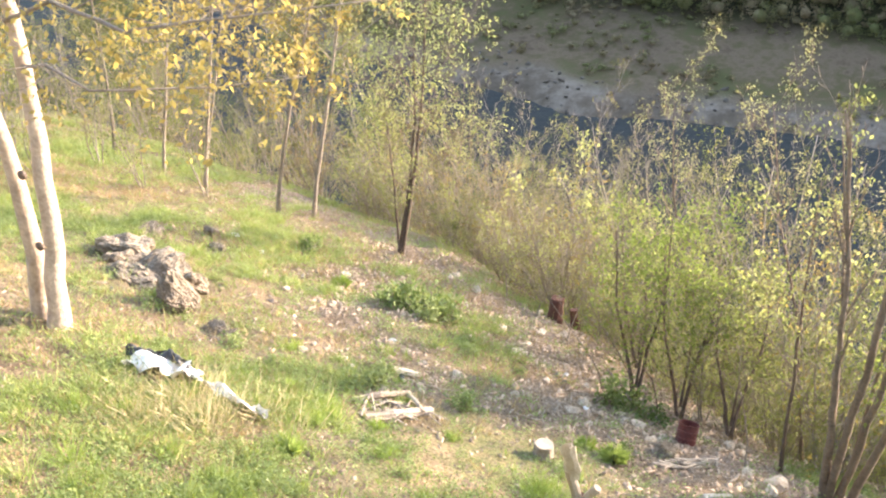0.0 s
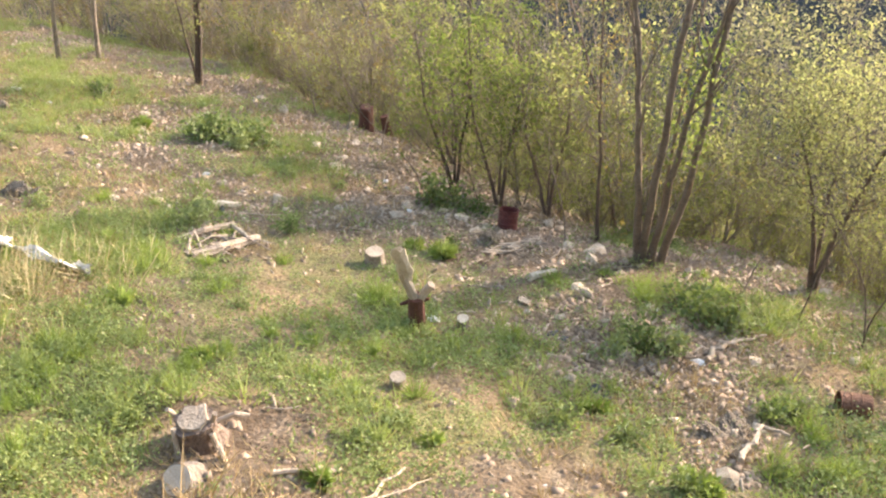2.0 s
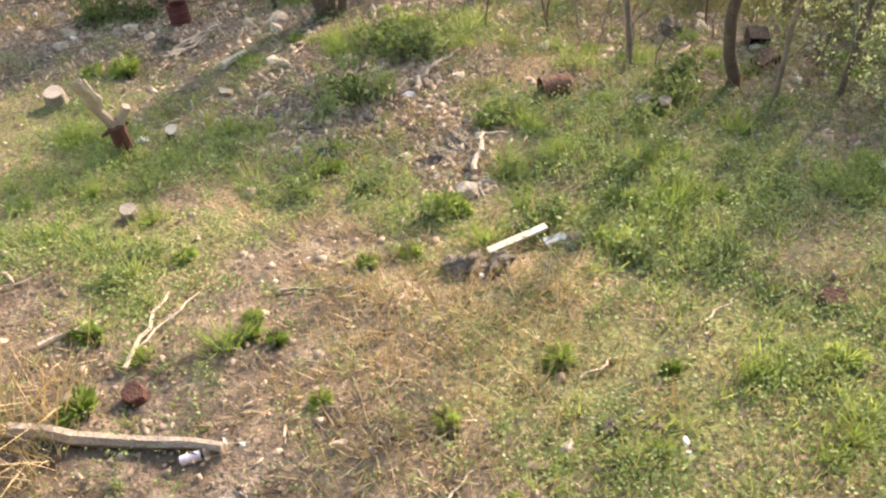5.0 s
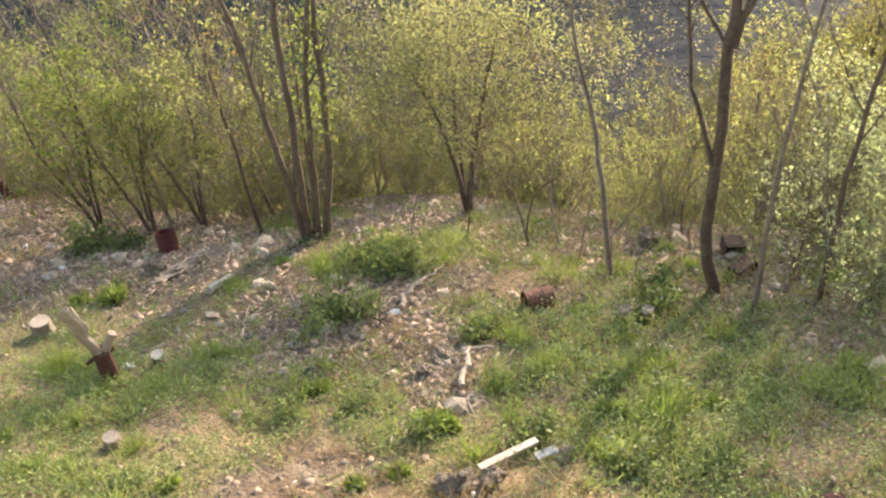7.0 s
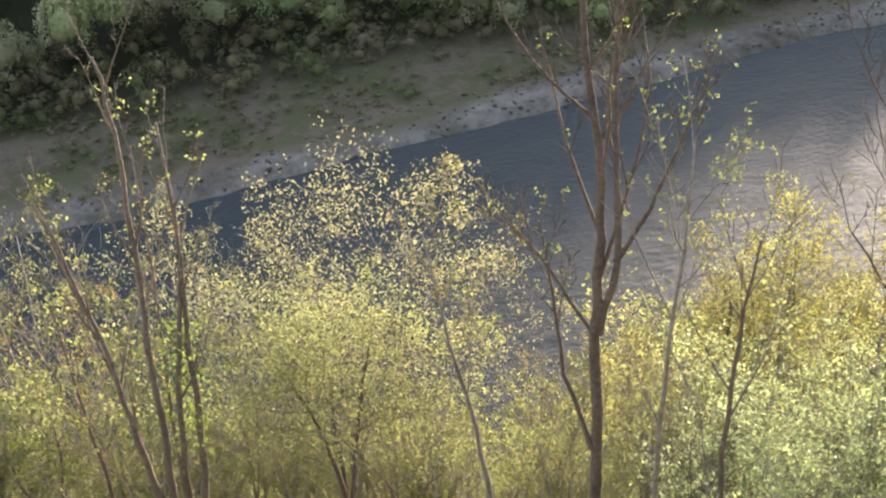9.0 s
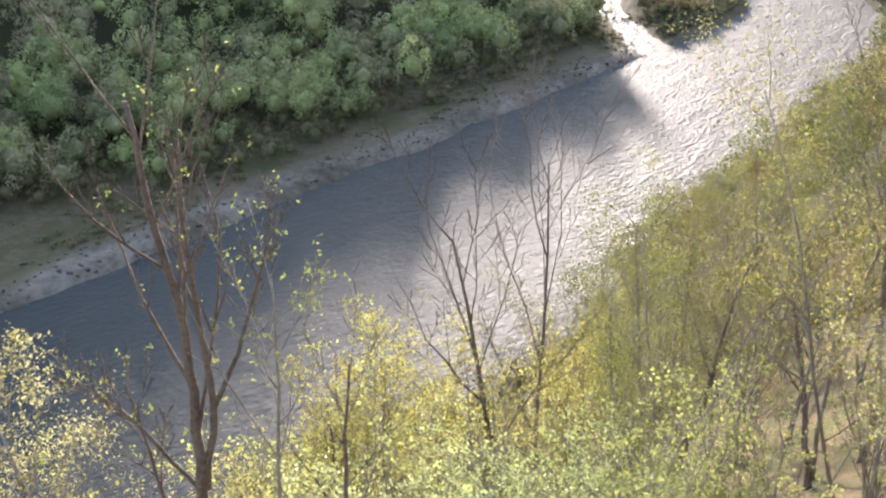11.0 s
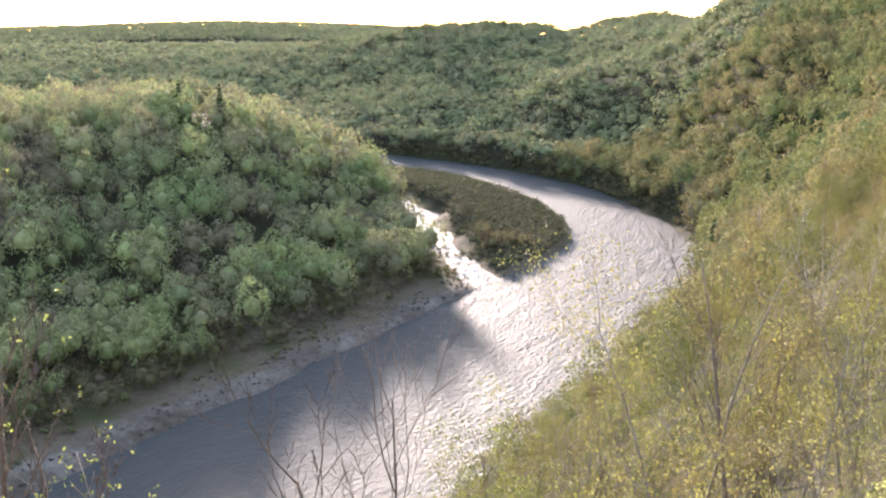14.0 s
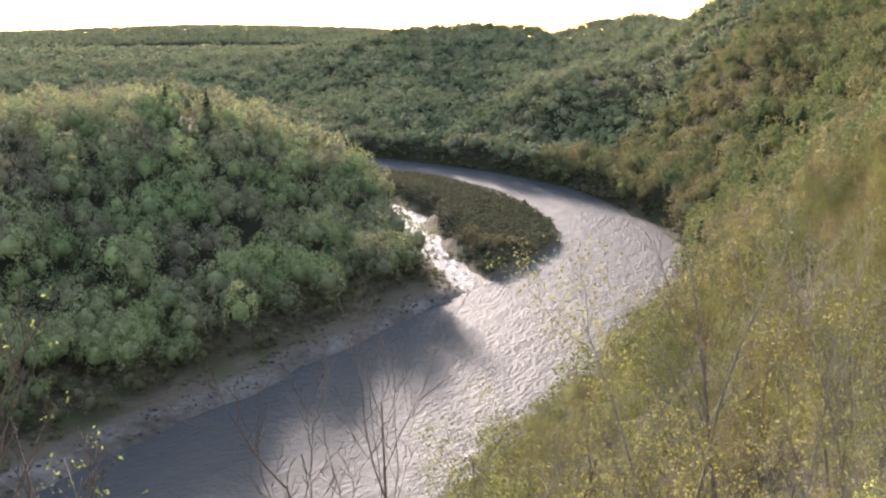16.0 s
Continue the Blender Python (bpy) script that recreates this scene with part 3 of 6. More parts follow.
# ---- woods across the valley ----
def crown_shape(seed, card_count, card_size, lobes=22, fine=1):
    """One broad crown of unit radius: clumps of flat leaf cards round a dense heart, with the rounded shading of its
    clumps.
    """
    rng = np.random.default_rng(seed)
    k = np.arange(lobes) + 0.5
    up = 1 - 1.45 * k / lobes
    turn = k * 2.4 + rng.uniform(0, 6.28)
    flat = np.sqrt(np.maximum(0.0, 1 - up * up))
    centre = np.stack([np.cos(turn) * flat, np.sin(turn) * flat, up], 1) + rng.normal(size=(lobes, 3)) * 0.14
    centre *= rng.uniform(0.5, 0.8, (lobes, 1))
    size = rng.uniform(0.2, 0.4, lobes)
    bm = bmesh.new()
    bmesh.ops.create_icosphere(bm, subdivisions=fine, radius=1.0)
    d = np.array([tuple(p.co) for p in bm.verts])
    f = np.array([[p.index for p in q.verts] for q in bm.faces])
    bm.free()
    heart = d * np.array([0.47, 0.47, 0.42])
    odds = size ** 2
    pick = rng.choice(lobes, card_count, p=odds / odds.sum())
    out = rng.normal(size=(card_count, 3))
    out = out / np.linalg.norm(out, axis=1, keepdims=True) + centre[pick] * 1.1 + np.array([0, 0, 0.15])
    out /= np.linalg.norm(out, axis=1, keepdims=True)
    c = centre[pick] + out * size[pick, None] * rng.uniform(0.75, 1.2, (card_count, 1))
    t = np.cross(out, rng.normal(size=(card_count, 3)))
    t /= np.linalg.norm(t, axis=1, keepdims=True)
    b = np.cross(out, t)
    t, b = t + out * rng.uniform(-0.8, 0.8, (card_count, 1)), b + out * rng.uniform(-0.8, 0.8, (card_count, 1))
    w = card_size * rng.uniform(0.5, 1.5, (card_count, 1))
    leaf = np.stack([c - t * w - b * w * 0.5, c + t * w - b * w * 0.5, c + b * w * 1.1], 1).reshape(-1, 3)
    n = np.repeat(out + rng.normal(size=(card_count, 3)) * 0.22, 3, 0)
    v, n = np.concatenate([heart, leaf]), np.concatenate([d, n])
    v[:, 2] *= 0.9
    return v, n / np.linalg.norm(n, axis=1, keepdims=True), np.concatenate([f, np.arange(3 * card_count).reshape(-1, 3) + len(d)])


def wood_of(name, spots, mat, card_count, card_size, label, seed=5, lobes=22, dome=0.7):
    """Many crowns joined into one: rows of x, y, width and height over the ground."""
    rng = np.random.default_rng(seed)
    kinds = [crown_shape(seed + k, card_count, card_size, lobes) for k in range(7)]
    vs, ns, fs, at = [], [], [], 0
    z = ground(spots[:, 0], spots[:, 1], False)
    for k, (x, y, w, h) in enumerate(spots):
        a = rng.uniform(0, 6.28)
        m = np.array([[math.cos(a), -math.sin(a), 0], [math.sin(a), math.cos(a), 0], [0, 0, 1]])
        tall = min(h * 0.62, w * dome)
        scale = np.array([w * rng.uniform(0.45, 0.6), w * rng.uniform(0.45, 0.6), tall])
        v, n, f = kinds[int(rng.integers(0, 7))]
        vs.append((v * scale) @ m.T + np.array([x, y, z[k] + h - tall * 0.9]))
        ns.append(n @ m.T)
        fs.append(f + at)
        at += len(v)
    ob = make(name, np.concatenate(vs), np.concatenate(fs), mat, smooth=True, normals=np.concatenate(ns))
    return tagged(ob, label, "forest", kind="stuff")


def scatter(n, x0, x1, y0, y1, keep, seed, gap):
    """Spots at least a gap apart, where keep says so."""
    rng = np.random.default_rng(seed)
    p = np.stack([rng.uniform(x0, x1, n), rng.uniform(y0, y1, n)], 1)
    p = p[keep(p[:, 0], p[:, 1])]
    cells, out = {}, []
    for x, y in p:
        c = (int(x // gap), int(y // gap))
        if all((x - a) ** 2 + (y - b) ** 2 > gap * gap for i in (-1, 0, 1) for j in (-1, 0, 1) for a, b in cells.get((c[0] + i, c[1] + j), ())):
            cells.setdefault(c, []).append((x, y))
            out.append((x, y))
    return np.array(out)


def sized(p, low, high, ratio, seed):
    rng = np.random.default_rng(seed)
    w = rng.uniform(low, high, len(p))
    return np.column_stack([p, w, w * ratio * rng.uniform(0.85, 1.2, len(p))])


def in_bend(x, y):
    d, s = from_line(RIVER, x, y)
    c, _ = from_line(CHANNEL, x, y)
    far = 15 + 14 * ss(110, 20, x) + 5 * fbm(x, y, 14.0, 2)
    right_of_channel = (x - y > 98) & (x > 205)
    return (s > 0) & (d > far) & (c > 7) & ~right_of_channel & (y < 480)


def on_hill(x, y):
    d, s = from_line(RIVER, x, y)
    return (s < 0) & (d > 2 + 6 * ss(170, 140, np.hypot(x, y))) & (np.arctan2(y, x) > -0.12) & (np.hypot(x, y) > 95) & (x > 30)


def mainland(x, y):
    d, s = from_line(RIVER, x, y)
    return (s < 0) & (d > 2)


def bearing(x, y):
    return np.degrees(np.arctan2(-x, y))


near_rise = scatter(12000, -190, 400, 120, 330, lambda x, y: in_bend(x, y) & (np.hypot(x, y) < 310), 3, 4.3)
rows = sized(near_rise, 4.6, 9.0, 1.35, 4)
rows[:, 3] *= 1 + 0.3 * ss(75, 20, rows[:, 0])
near = np.hypot(rows[:, 0], rows[:, 1]) < 185
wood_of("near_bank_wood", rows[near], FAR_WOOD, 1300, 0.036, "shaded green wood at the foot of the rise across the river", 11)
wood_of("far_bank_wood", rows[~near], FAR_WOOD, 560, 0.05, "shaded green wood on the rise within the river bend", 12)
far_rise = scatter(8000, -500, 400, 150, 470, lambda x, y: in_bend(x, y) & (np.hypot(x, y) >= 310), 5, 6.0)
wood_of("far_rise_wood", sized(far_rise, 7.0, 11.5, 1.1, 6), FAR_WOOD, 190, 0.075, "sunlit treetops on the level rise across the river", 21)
hill = scatter(26000, 30, 640, -90, 330, lambda x, y: on_hill(x, y) & (np.hypot(x, y) < 420), 7, 3.8)
close = np.hypot(hill[:, 0], hill[:, 1]) < 200
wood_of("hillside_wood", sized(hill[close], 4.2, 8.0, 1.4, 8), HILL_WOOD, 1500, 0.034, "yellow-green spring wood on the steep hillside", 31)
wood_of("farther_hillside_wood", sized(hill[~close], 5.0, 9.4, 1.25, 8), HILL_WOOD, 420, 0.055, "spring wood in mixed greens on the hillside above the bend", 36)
back = scatter(160000, 0, 1050, -200, 1000, lambda x, y: mainland(x, y) & (np.hypot(x, y) >= 420) & (np.hypot(x, y) < 960) & (bearing(x, y) < -30) & (y > x * -0.1), 9, 5.2)
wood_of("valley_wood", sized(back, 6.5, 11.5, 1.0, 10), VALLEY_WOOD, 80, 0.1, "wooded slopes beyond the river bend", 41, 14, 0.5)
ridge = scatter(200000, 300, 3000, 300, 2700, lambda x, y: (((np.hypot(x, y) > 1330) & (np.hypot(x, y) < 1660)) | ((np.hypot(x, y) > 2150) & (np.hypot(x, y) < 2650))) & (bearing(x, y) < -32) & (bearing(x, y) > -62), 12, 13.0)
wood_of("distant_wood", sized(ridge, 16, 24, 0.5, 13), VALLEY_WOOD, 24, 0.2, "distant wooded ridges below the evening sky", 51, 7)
flats = scatter(9000, -130, 240, 115, 165, lambda x, y: (from_line(RIVER, x, y)[1] > 0) & (from_line(RIVER, x, y)[0] > 6 + 4 * fbm(x, y, 10.0, 2)) & (from_line(RIVER, x, y)[0] < 36) & (fbm(x + 8, y, 11.0, 2) > -0.15), 19, 1.5)
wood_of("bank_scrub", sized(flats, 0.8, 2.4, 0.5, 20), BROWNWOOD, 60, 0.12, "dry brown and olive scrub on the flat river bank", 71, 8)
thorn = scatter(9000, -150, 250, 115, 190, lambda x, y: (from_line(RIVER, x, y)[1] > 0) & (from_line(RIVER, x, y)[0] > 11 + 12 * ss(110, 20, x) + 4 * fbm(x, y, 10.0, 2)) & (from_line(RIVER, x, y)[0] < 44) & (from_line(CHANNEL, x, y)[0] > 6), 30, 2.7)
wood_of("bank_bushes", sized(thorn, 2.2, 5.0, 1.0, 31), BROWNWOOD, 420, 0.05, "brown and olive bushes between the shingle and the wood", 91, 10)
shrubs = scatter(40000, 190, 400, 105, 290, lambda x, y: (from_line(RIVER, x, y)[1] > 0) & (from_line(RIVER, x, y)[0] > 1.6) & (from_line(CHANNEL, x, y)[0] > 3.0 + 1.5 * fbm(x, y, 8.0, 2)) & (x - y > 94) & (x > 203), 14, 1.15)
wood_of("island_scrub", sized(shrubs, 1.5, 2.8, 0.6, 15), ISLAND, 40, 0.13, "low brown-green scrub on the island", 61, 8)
bankside = scatter(40000, 60, 420, 20, 330, lambda x, y: (from_line(RIVER, x, y)[1] < 0) & (from_line(RIVER, x, y)[0] > 0.6) & (from_line(RIVER, x, y)[0] < 7 + 4 * ss(170, 140, np.hypot(x, y))), 22, 1.9)
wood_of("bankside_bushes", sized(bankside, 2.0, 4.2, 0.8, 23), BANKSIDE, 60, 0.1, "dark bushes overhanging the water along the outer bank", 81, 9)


def conifers_of(name, spots, label, seed):
    """Narrow pointed trees joined into one: tiers of drooping sprays round a stem."""
    r = np.random.default_rng(seed)
    n = 260
    vs = []
    z = ground(spots[:, 0], spots[:, 1], False)
    for (x, y, w, h), low in zip(spots, z):
        u = r.uniform(0.08, 1.0, n)
        u = np.round(u * 14) / 14 + r.uniform(-0.02, 0.02, n)
        a = r.uniform(0, 6.283, n)
        d = w * 0.5 * np.maximum(1.03 - u, 0.02) * r.uniform(0.25, 1.0, n)
        out = np.stack([np.cos(a), np.sin(a), np.full(n, -0.35)], 1)
        side = np.stack([-np.sin(a), np.cos(a), r.uniform(-0.3, 0.3, n)], 1)
        c = np.stack([x + np.cos(a) * d, y + np.sin(a) * d, low + u * h - d * 0.3], 1)
        s = (w * 0.17 * r.uniform(0.6, 1.4, n) * (1.25 - u))[:, None]
        vs.append(np.stack([c + out * s * 1.6, c - out * s - side * s, c - out * s + side * s], 1).reshape(-1, 3))
    v = np.concatenate(vs)
    return tagged(make(name, v, np.arange(len(v)).reshape(-1, 3), CONIFER), label, "forest", kind="stuff")


dark = np.concatenate([near_rise[np.random.default_rng(24).choice(len(near_rise), 14, False)], hill[np.hypot(hill[:, 0], hill[:, 1]) > 210][::45]])
conifers_of("conifers", sized(dark, 5.5, 8.0, 1.75, 26), "dark pointed conifers among the spring woods", 27)

# ---- trees and bushes of the slope ----
THICKET = [Plant("bush", 100 + k, GREY_TWIG, (PALE_SPRING, SPRING, DUSKY, PALE_SPRING, SPRING, DUSKY)[k], height=2.7 + 0.35 * k, radius=0.02, stems=4, fan=0.24, levels=3,
                 kids=(8, 5), leaves=1050, leaf=0.056, start=0.18, reach=0.3, cloud=0.06, rise=0.7) for k in range(6)]
SLIM = [Plant("young_tree", 120 + k, (BARK, DARK_BARK, GREY_TWIG)[k % 3], (SPRING, DUSKY, OLIVE, FRESH, DUSKY, RUSSET)[k], height=6.0 + (k % 5) * 0.5, radius=0.04, stems=1 + k % 2, fan=0.16, levels=3,
              kids=(15, 6), leaves=2500, leaf=0.042, start=0.22, reach=0.27, cloud=0.1, rise=0.65, bunch=14, spread=1.5) for k in range(6)]
TALL = [Plant("slope_tree", 130 + k, (BARK, GREY_TWIG, DARK_BARK)[k % 3], (SLOPE_GREEN, SLOPE_TAN, SLOPE_YELLOW, SLOPE_TAN, SLOPE_GREEN)[k], height=10.0 + (k % 4) * 0.8, radius=0.08, stems=1, levels=3,
              kids=(17, 6), leaves=22000, leaf=0.055, start=0.25, reach=0.27, cloud=0.16, bunch=90, spread=4.6, outer=0.45) for k in range(5)]
LEAFY = [Plant("leafy_tree", 170 + k, (BARK, GREY_TWIG, DARK_BARK)[k % 3], (SLOPE_GREEN, SLOPE_YELLOW, SLOPE_TAN, SLOPE_GREEN, SLOPE_TAN)[k], height=6.4 + 0.5 * k, radius=0.045, stems=1 + k % 2, fan=0.2, levels=3,
               kids=(14, 6), leaves=(12000, 10000, 5000, 12000, 4500)[k], leaf=0.042, start=0.25, reach=0.3, cloud=0.1, bunch=40, spread=3.6, outer=0.4) for k in range(5)]
FILL = [Plant("undergrowth_bush", 180 + k, GREY_TWIG, (PALE_SPRING, PALE_SPRING, SPRING)[k], height=2.2, radius=0.012, stems=6, fan=0.4, levels=3, kids=(7, 5), leaves=1700, leaf=0.045, start=0.1, reach=0.36, cloud=0.06, rise=0.6) for k in range(3)]
BARE = [Plant("bare_tree", 140 + k, DARK_BARK, SPRING, height=7.2, radius=0.06, stems=1, levels=4, kids=(8, 6, 4), leaves=0, leaf=0.045, start=0.5, reach=0.40, cloud=0.04, rise=0.8) for k in range(3)]
GREYBARE = [Plant("grey_tree", 150 + k, GREY_TWIG, DUSKY, height=7.0, radius=0.05, stems=2, fan=0.2, levels=4, kids=(10, 6, 4), leaves=900, leaf=0.06, start=0.3, reach=0.36, cloud=0.08, rise=0.7) for k in range(2)]

rng = np.random.default_rng(77)
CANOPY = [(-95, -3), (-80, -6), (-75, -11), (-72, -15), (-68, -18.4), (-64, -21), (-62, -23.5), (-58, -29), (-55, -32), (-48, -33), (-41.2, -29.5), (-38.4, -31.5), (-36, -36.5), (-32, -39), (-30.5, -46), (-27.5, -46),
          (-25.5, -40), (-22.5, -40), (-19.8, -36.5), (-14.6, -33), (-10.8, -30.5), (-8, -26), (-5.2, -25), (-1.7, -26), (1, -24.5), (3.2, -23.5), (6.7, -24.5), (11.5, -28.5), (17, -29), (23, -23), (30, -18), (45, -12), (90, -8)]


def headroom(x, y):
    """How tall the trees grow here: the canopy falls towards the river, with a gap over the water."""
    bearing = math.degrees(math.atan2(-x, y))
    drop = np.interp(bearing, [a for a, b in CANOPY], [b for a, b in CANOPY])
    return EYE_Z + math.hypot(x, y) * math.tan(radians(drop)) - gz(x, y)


def below_edge(x, y):
    d, s = from_line(RIVER, x, y)
    return (y - clearing_edge(x) > -0.4) & (d > 1.5) & (s < 0)


OPEN_SPOTS = [(0.5, 8.9, 1.2), (2.5, 8.8, 1.2), (-1.2, 9.7, 0.9), (3.8, 5.3, 0.9), (-7.3, 14.8, 1.0), (4.4, 5.6, 0.7), (4.0, 4.8, 0.6), (4.5, 4.6, 0.7)]


def clear_of(x, y):
    ok = np.ones(np.shape(x), bool)
    for a, b, r in OPEN_SPOTS:
        ok &= np.hypot(x - a, y - b) > r
    return ok


spots = scatter(6000, -26, 22, 0, 34, lambda x, y: below_edge(x, y) & (y - clearing_edge(x) < 7.5) & clear_of(x, y), 16, 1.25)
spots = spots[np.argsort(spots[:, 1] - clearing_edge(spots[:, 0]) + 0.12 * np.abs(spots[:, 0] + 3))][:245]
for k, (x, y) in enumerate(spots):
    THICKET[int(rng.choice(6, p=(0.22, 0.2, 0.14, 0.2, 0.12, 0.12) if x < 9 else (0.15, 0.15, 0.3, 0.1, 0.02, 0.28)))].put(x, y, "thin-stemmed spring bush with small yellow-green leaves on the slope", "bush", rng.uniform(0, 360), rng.uniform(0.55, 1.15),
                                         (rng.uniform(-8, 4), rng.uniform(-6, 6)), "bushes on the slope")
spots = scatter(5000, -40, 45, 2, 52, lambda x, y: below_edge(x, y) & (y - clearing_edge(x) > 2.0) & (y - clearing_edge(x) < 22), 17, 2.3)
spots = spots[np.argsort(np.hypot(spots[:, 0], spots[:, 1]))][:298]
for k, (x, y) in enumerate(spots):
    kind = SLIM[int(rng.choice(6, p=(0.3, 0.2, 0.25, 0.1, 0.15, 0.0)))] if x < 9 else LEAFY[int(rng.choice(5, p=(0.3, 0.25, 0.1, 0.15, 0.2)))]
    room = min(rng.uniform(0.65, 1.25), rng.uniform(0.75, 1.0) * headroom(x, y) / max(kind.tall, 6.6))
    if room < 0.25:
        continue
    kind.put(x, y, "slim young tree in pale spring leaf on the steep slope", "tree", rng.uniform(0, 360), room,
                                      (rng.uniform(-9, 3), rng.uniform(-6, 6)), "young trees on the slope")
spots = scatter(5000, -75, 115, -8, 66, lambda x, y: below_edge(x, y) & (np.hypot(x, y) > 24) & (np.hypot(x, y) < 112), 18, 4.4)
spots = spots[np.argsort(np.hypot(spots[:, 0], spots[:, 1]))][:290]
for k, (x, y) in enumerate(spots):
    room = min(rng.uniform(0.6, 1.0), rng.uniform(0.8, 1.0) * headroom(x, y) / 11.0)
    if room < 0.22:
        continue
    TALL[int(rng.choice(5, p=(0.3, 0.12, 0.28, 0.08, 0.22)))].put(x, y, "tall slope tree with yellow-green spring crown", "tree", rng.uniform(0, 360), room,
                                      (rng.uniform(-7, 3), rng.uniform(-5, 5)), "tall trees below the clearing")

# slender trees that close the thicket behind the clearing's edge
TWIGGY = [Plant("twiggy_bush", 160 + k, (GREY_TWIG, BARK)[k % 2], (AMBER, DUSKY, RUSSET)[k], height=3.2, radius=0.02, stems=7, fan=0.28, levels=3, kids=(9, 6), leaves=620, leaf=0.05, start=0.15, reach=0.32, cloud=0.07, rise=0.7) for k in range(3)]
spots = scatter(3000, -9, 8.5, 8, 24, lambda x, y: below_edge(x, y) & (y - clearing_edge(x) > 1.2) & (y - clearing_edge(x) < 6.5) & clear_of(x, y), 28, 1.15)
for k, (x, y) in enumerate(spots[:110]):
    kind = GREYBARE[k % 2] if k % (4 if x > -2.5 else 2) == 0 else SLIM[int(rng.choice(6, p=(0.25, 0.2, 0.2, 0.05, 0.2, 0.1)))]
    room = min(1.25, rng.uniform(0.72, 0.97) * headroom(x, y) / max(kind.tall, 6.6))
    if room < 0.3:
        continue
    kind.put(x, y, "slender grey-stemmed tree with thin young foliage in the thicket", "tree", rng.uniform(0, 360), room, (rng.uniform(-6, 3), rng.uniform(-5, 5)), "slender trees in the thicket", name="thicket_tree")
spots = scatter(3000, -13, 9, 5, 21, lambda x, y: below_edge(x, y) & (y - clearing_edge(x) > 0.0) & (y - clearing_edge(x) < 3.5) & clear_of(x, y) & (fbm(x, y, 3.0, 2) > -0.2 - 0.5 * ss(-2, -5, x)), 29, 1.0)
for k, (x, y) in enumerate(spots[:90]):
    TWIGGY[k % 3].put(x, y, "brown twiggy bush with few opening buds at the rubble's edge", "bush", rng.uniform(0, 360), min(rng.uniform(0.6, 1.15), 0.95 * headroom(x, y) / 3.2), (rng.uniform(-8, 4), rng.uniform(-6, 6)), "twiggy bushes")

spots = scatter(3000, -13, 9, 4, 21, lambda x, y: (y - clearing_edge(x) > -0.5) & (y - clearing_edge(x) < 2.2) & clear_of(x, y) & (np.hypot(x + 1.2, y - 9.6) > 0.9), 32, 0.75)
for k, (x, y) in enumerate(spots[:30]):
    THICKET[(0, 3, 4, 1, 2)[k % 5]].put(x, y, "low leafy bush along the foot of the thicket", "bush", rng.uniform(0, 360), rng.uniform(0.3, 0.62), (rng.uniform(-8, 4), rng.uniform(-6, 6)), "low bushes at the thicket's foot", name="low_bush")
spots = scatter(6000, -14, 12, 4, 30, lambda x, y: below_edge(x, y) & (y - clearing_edge(x) > 0.9) & (y - clearing_edge(x) < 9) & clear_of(x, y), 34, 1.15)
for k, (x, y) in enumerate(spots[:170]):
    if x < -3 and k % 2:
        continue
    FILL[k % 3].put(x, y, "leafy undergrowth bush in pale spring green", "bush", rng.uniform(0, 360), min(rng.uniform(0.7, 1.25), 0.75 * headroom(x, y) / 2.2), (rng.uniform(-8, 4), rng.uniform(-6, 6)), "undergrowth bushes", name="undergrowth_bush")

spots = scatter(3000, -8, 6, 6, 18, lambda x, y: (y - clearing_edge(x) > 0.0) & (y - clearing_edge(x) < 1.4) & clear_of(x, y) & (np.hypot(x + 1.2, y - 9.6) > 0.9), 36, 0.6)
for k, (x, y) in enumerate(spots[:60]):
    FILL[k % 3].put(x, y, "low leafy bush in pale spring green at the thicket's foot", "bush", rng.uniform(0, 360), rng.uniform(0.35, 0.7), (rng.uniform(-8, 4), rng.uniform(-6, 6)), "low bushes at the thicket's foot", name="low_bush")


def lone(name, seed, x, y, wood, foliage, label, **how):
    return Plant(name, seed, wood, foliage, **how).put(x, y, label, "tree", sink=0.08)


STEM_BARK = plain("brown_stem_bark", (0.10, 0.075, 0.055), (0.24, 0.185, 0.14), 0.3, 0.9, 0, 0.6)
# trees along the clearing's lower edge
lone("stemmed_tree", 201, 0.55, 8.87, STEM_BARK, SPRING, "clump of grey-brown stems, thinly leafed, above the rubble", levels=4, kids=(7, 4, 3), leaves=420, leaf=0.045, start=0.42, reach=0.22, cloud=0.05, rise=0.9,
     paths=[([(-0.06, 0, 0), (-0.11, 0, 1.09), (-0.15, 0, 1.93), (-0.21, 0.01, 2.86), (-0.34, 0.02, 4.17), (-0.49, 0.03, 4.9)], 0.052), ([(-0.02, 0, 0), (0.08, 0, 1.45), (0.15, 0, 3.05), (0.27, -0.02, 4.21), (0.34, -0.02, 5.4), (0.3, 0, 6.1)], 0.05),
            ([(0.06, 0, 0), (0.2, -0.01, 1.0), (0.31, -0.02, 2.11), (0.5, -0.03, 3.2), (0.64, -0.04, 3.9), (0.7, -0.04, 5.4)], 0.046), ([(0.2, 0, 0), (0.42, -0.03, 1.25), (0.54, -0.03, 2.79), (0.67, -0.04, 4.12), (0.7, 0, 5.0)], 0.05),
            ([(-0.03, 0.08, 0), (-0.12, 0.2, 1.7), (-0.3, 0.3, 3.4), (-0.5, 0.4, 4.6)], 0.026), ([(0.12, 0.1, 0), (0.25, 0.25, 1.8), (0.42, 0.45, 3.6), (0.5, 0.5, 5.0)], 0.026)])
creeper = np.random.default_rng(199)
k = 900
h = creeper.uniform(1.4, 3.2, k)
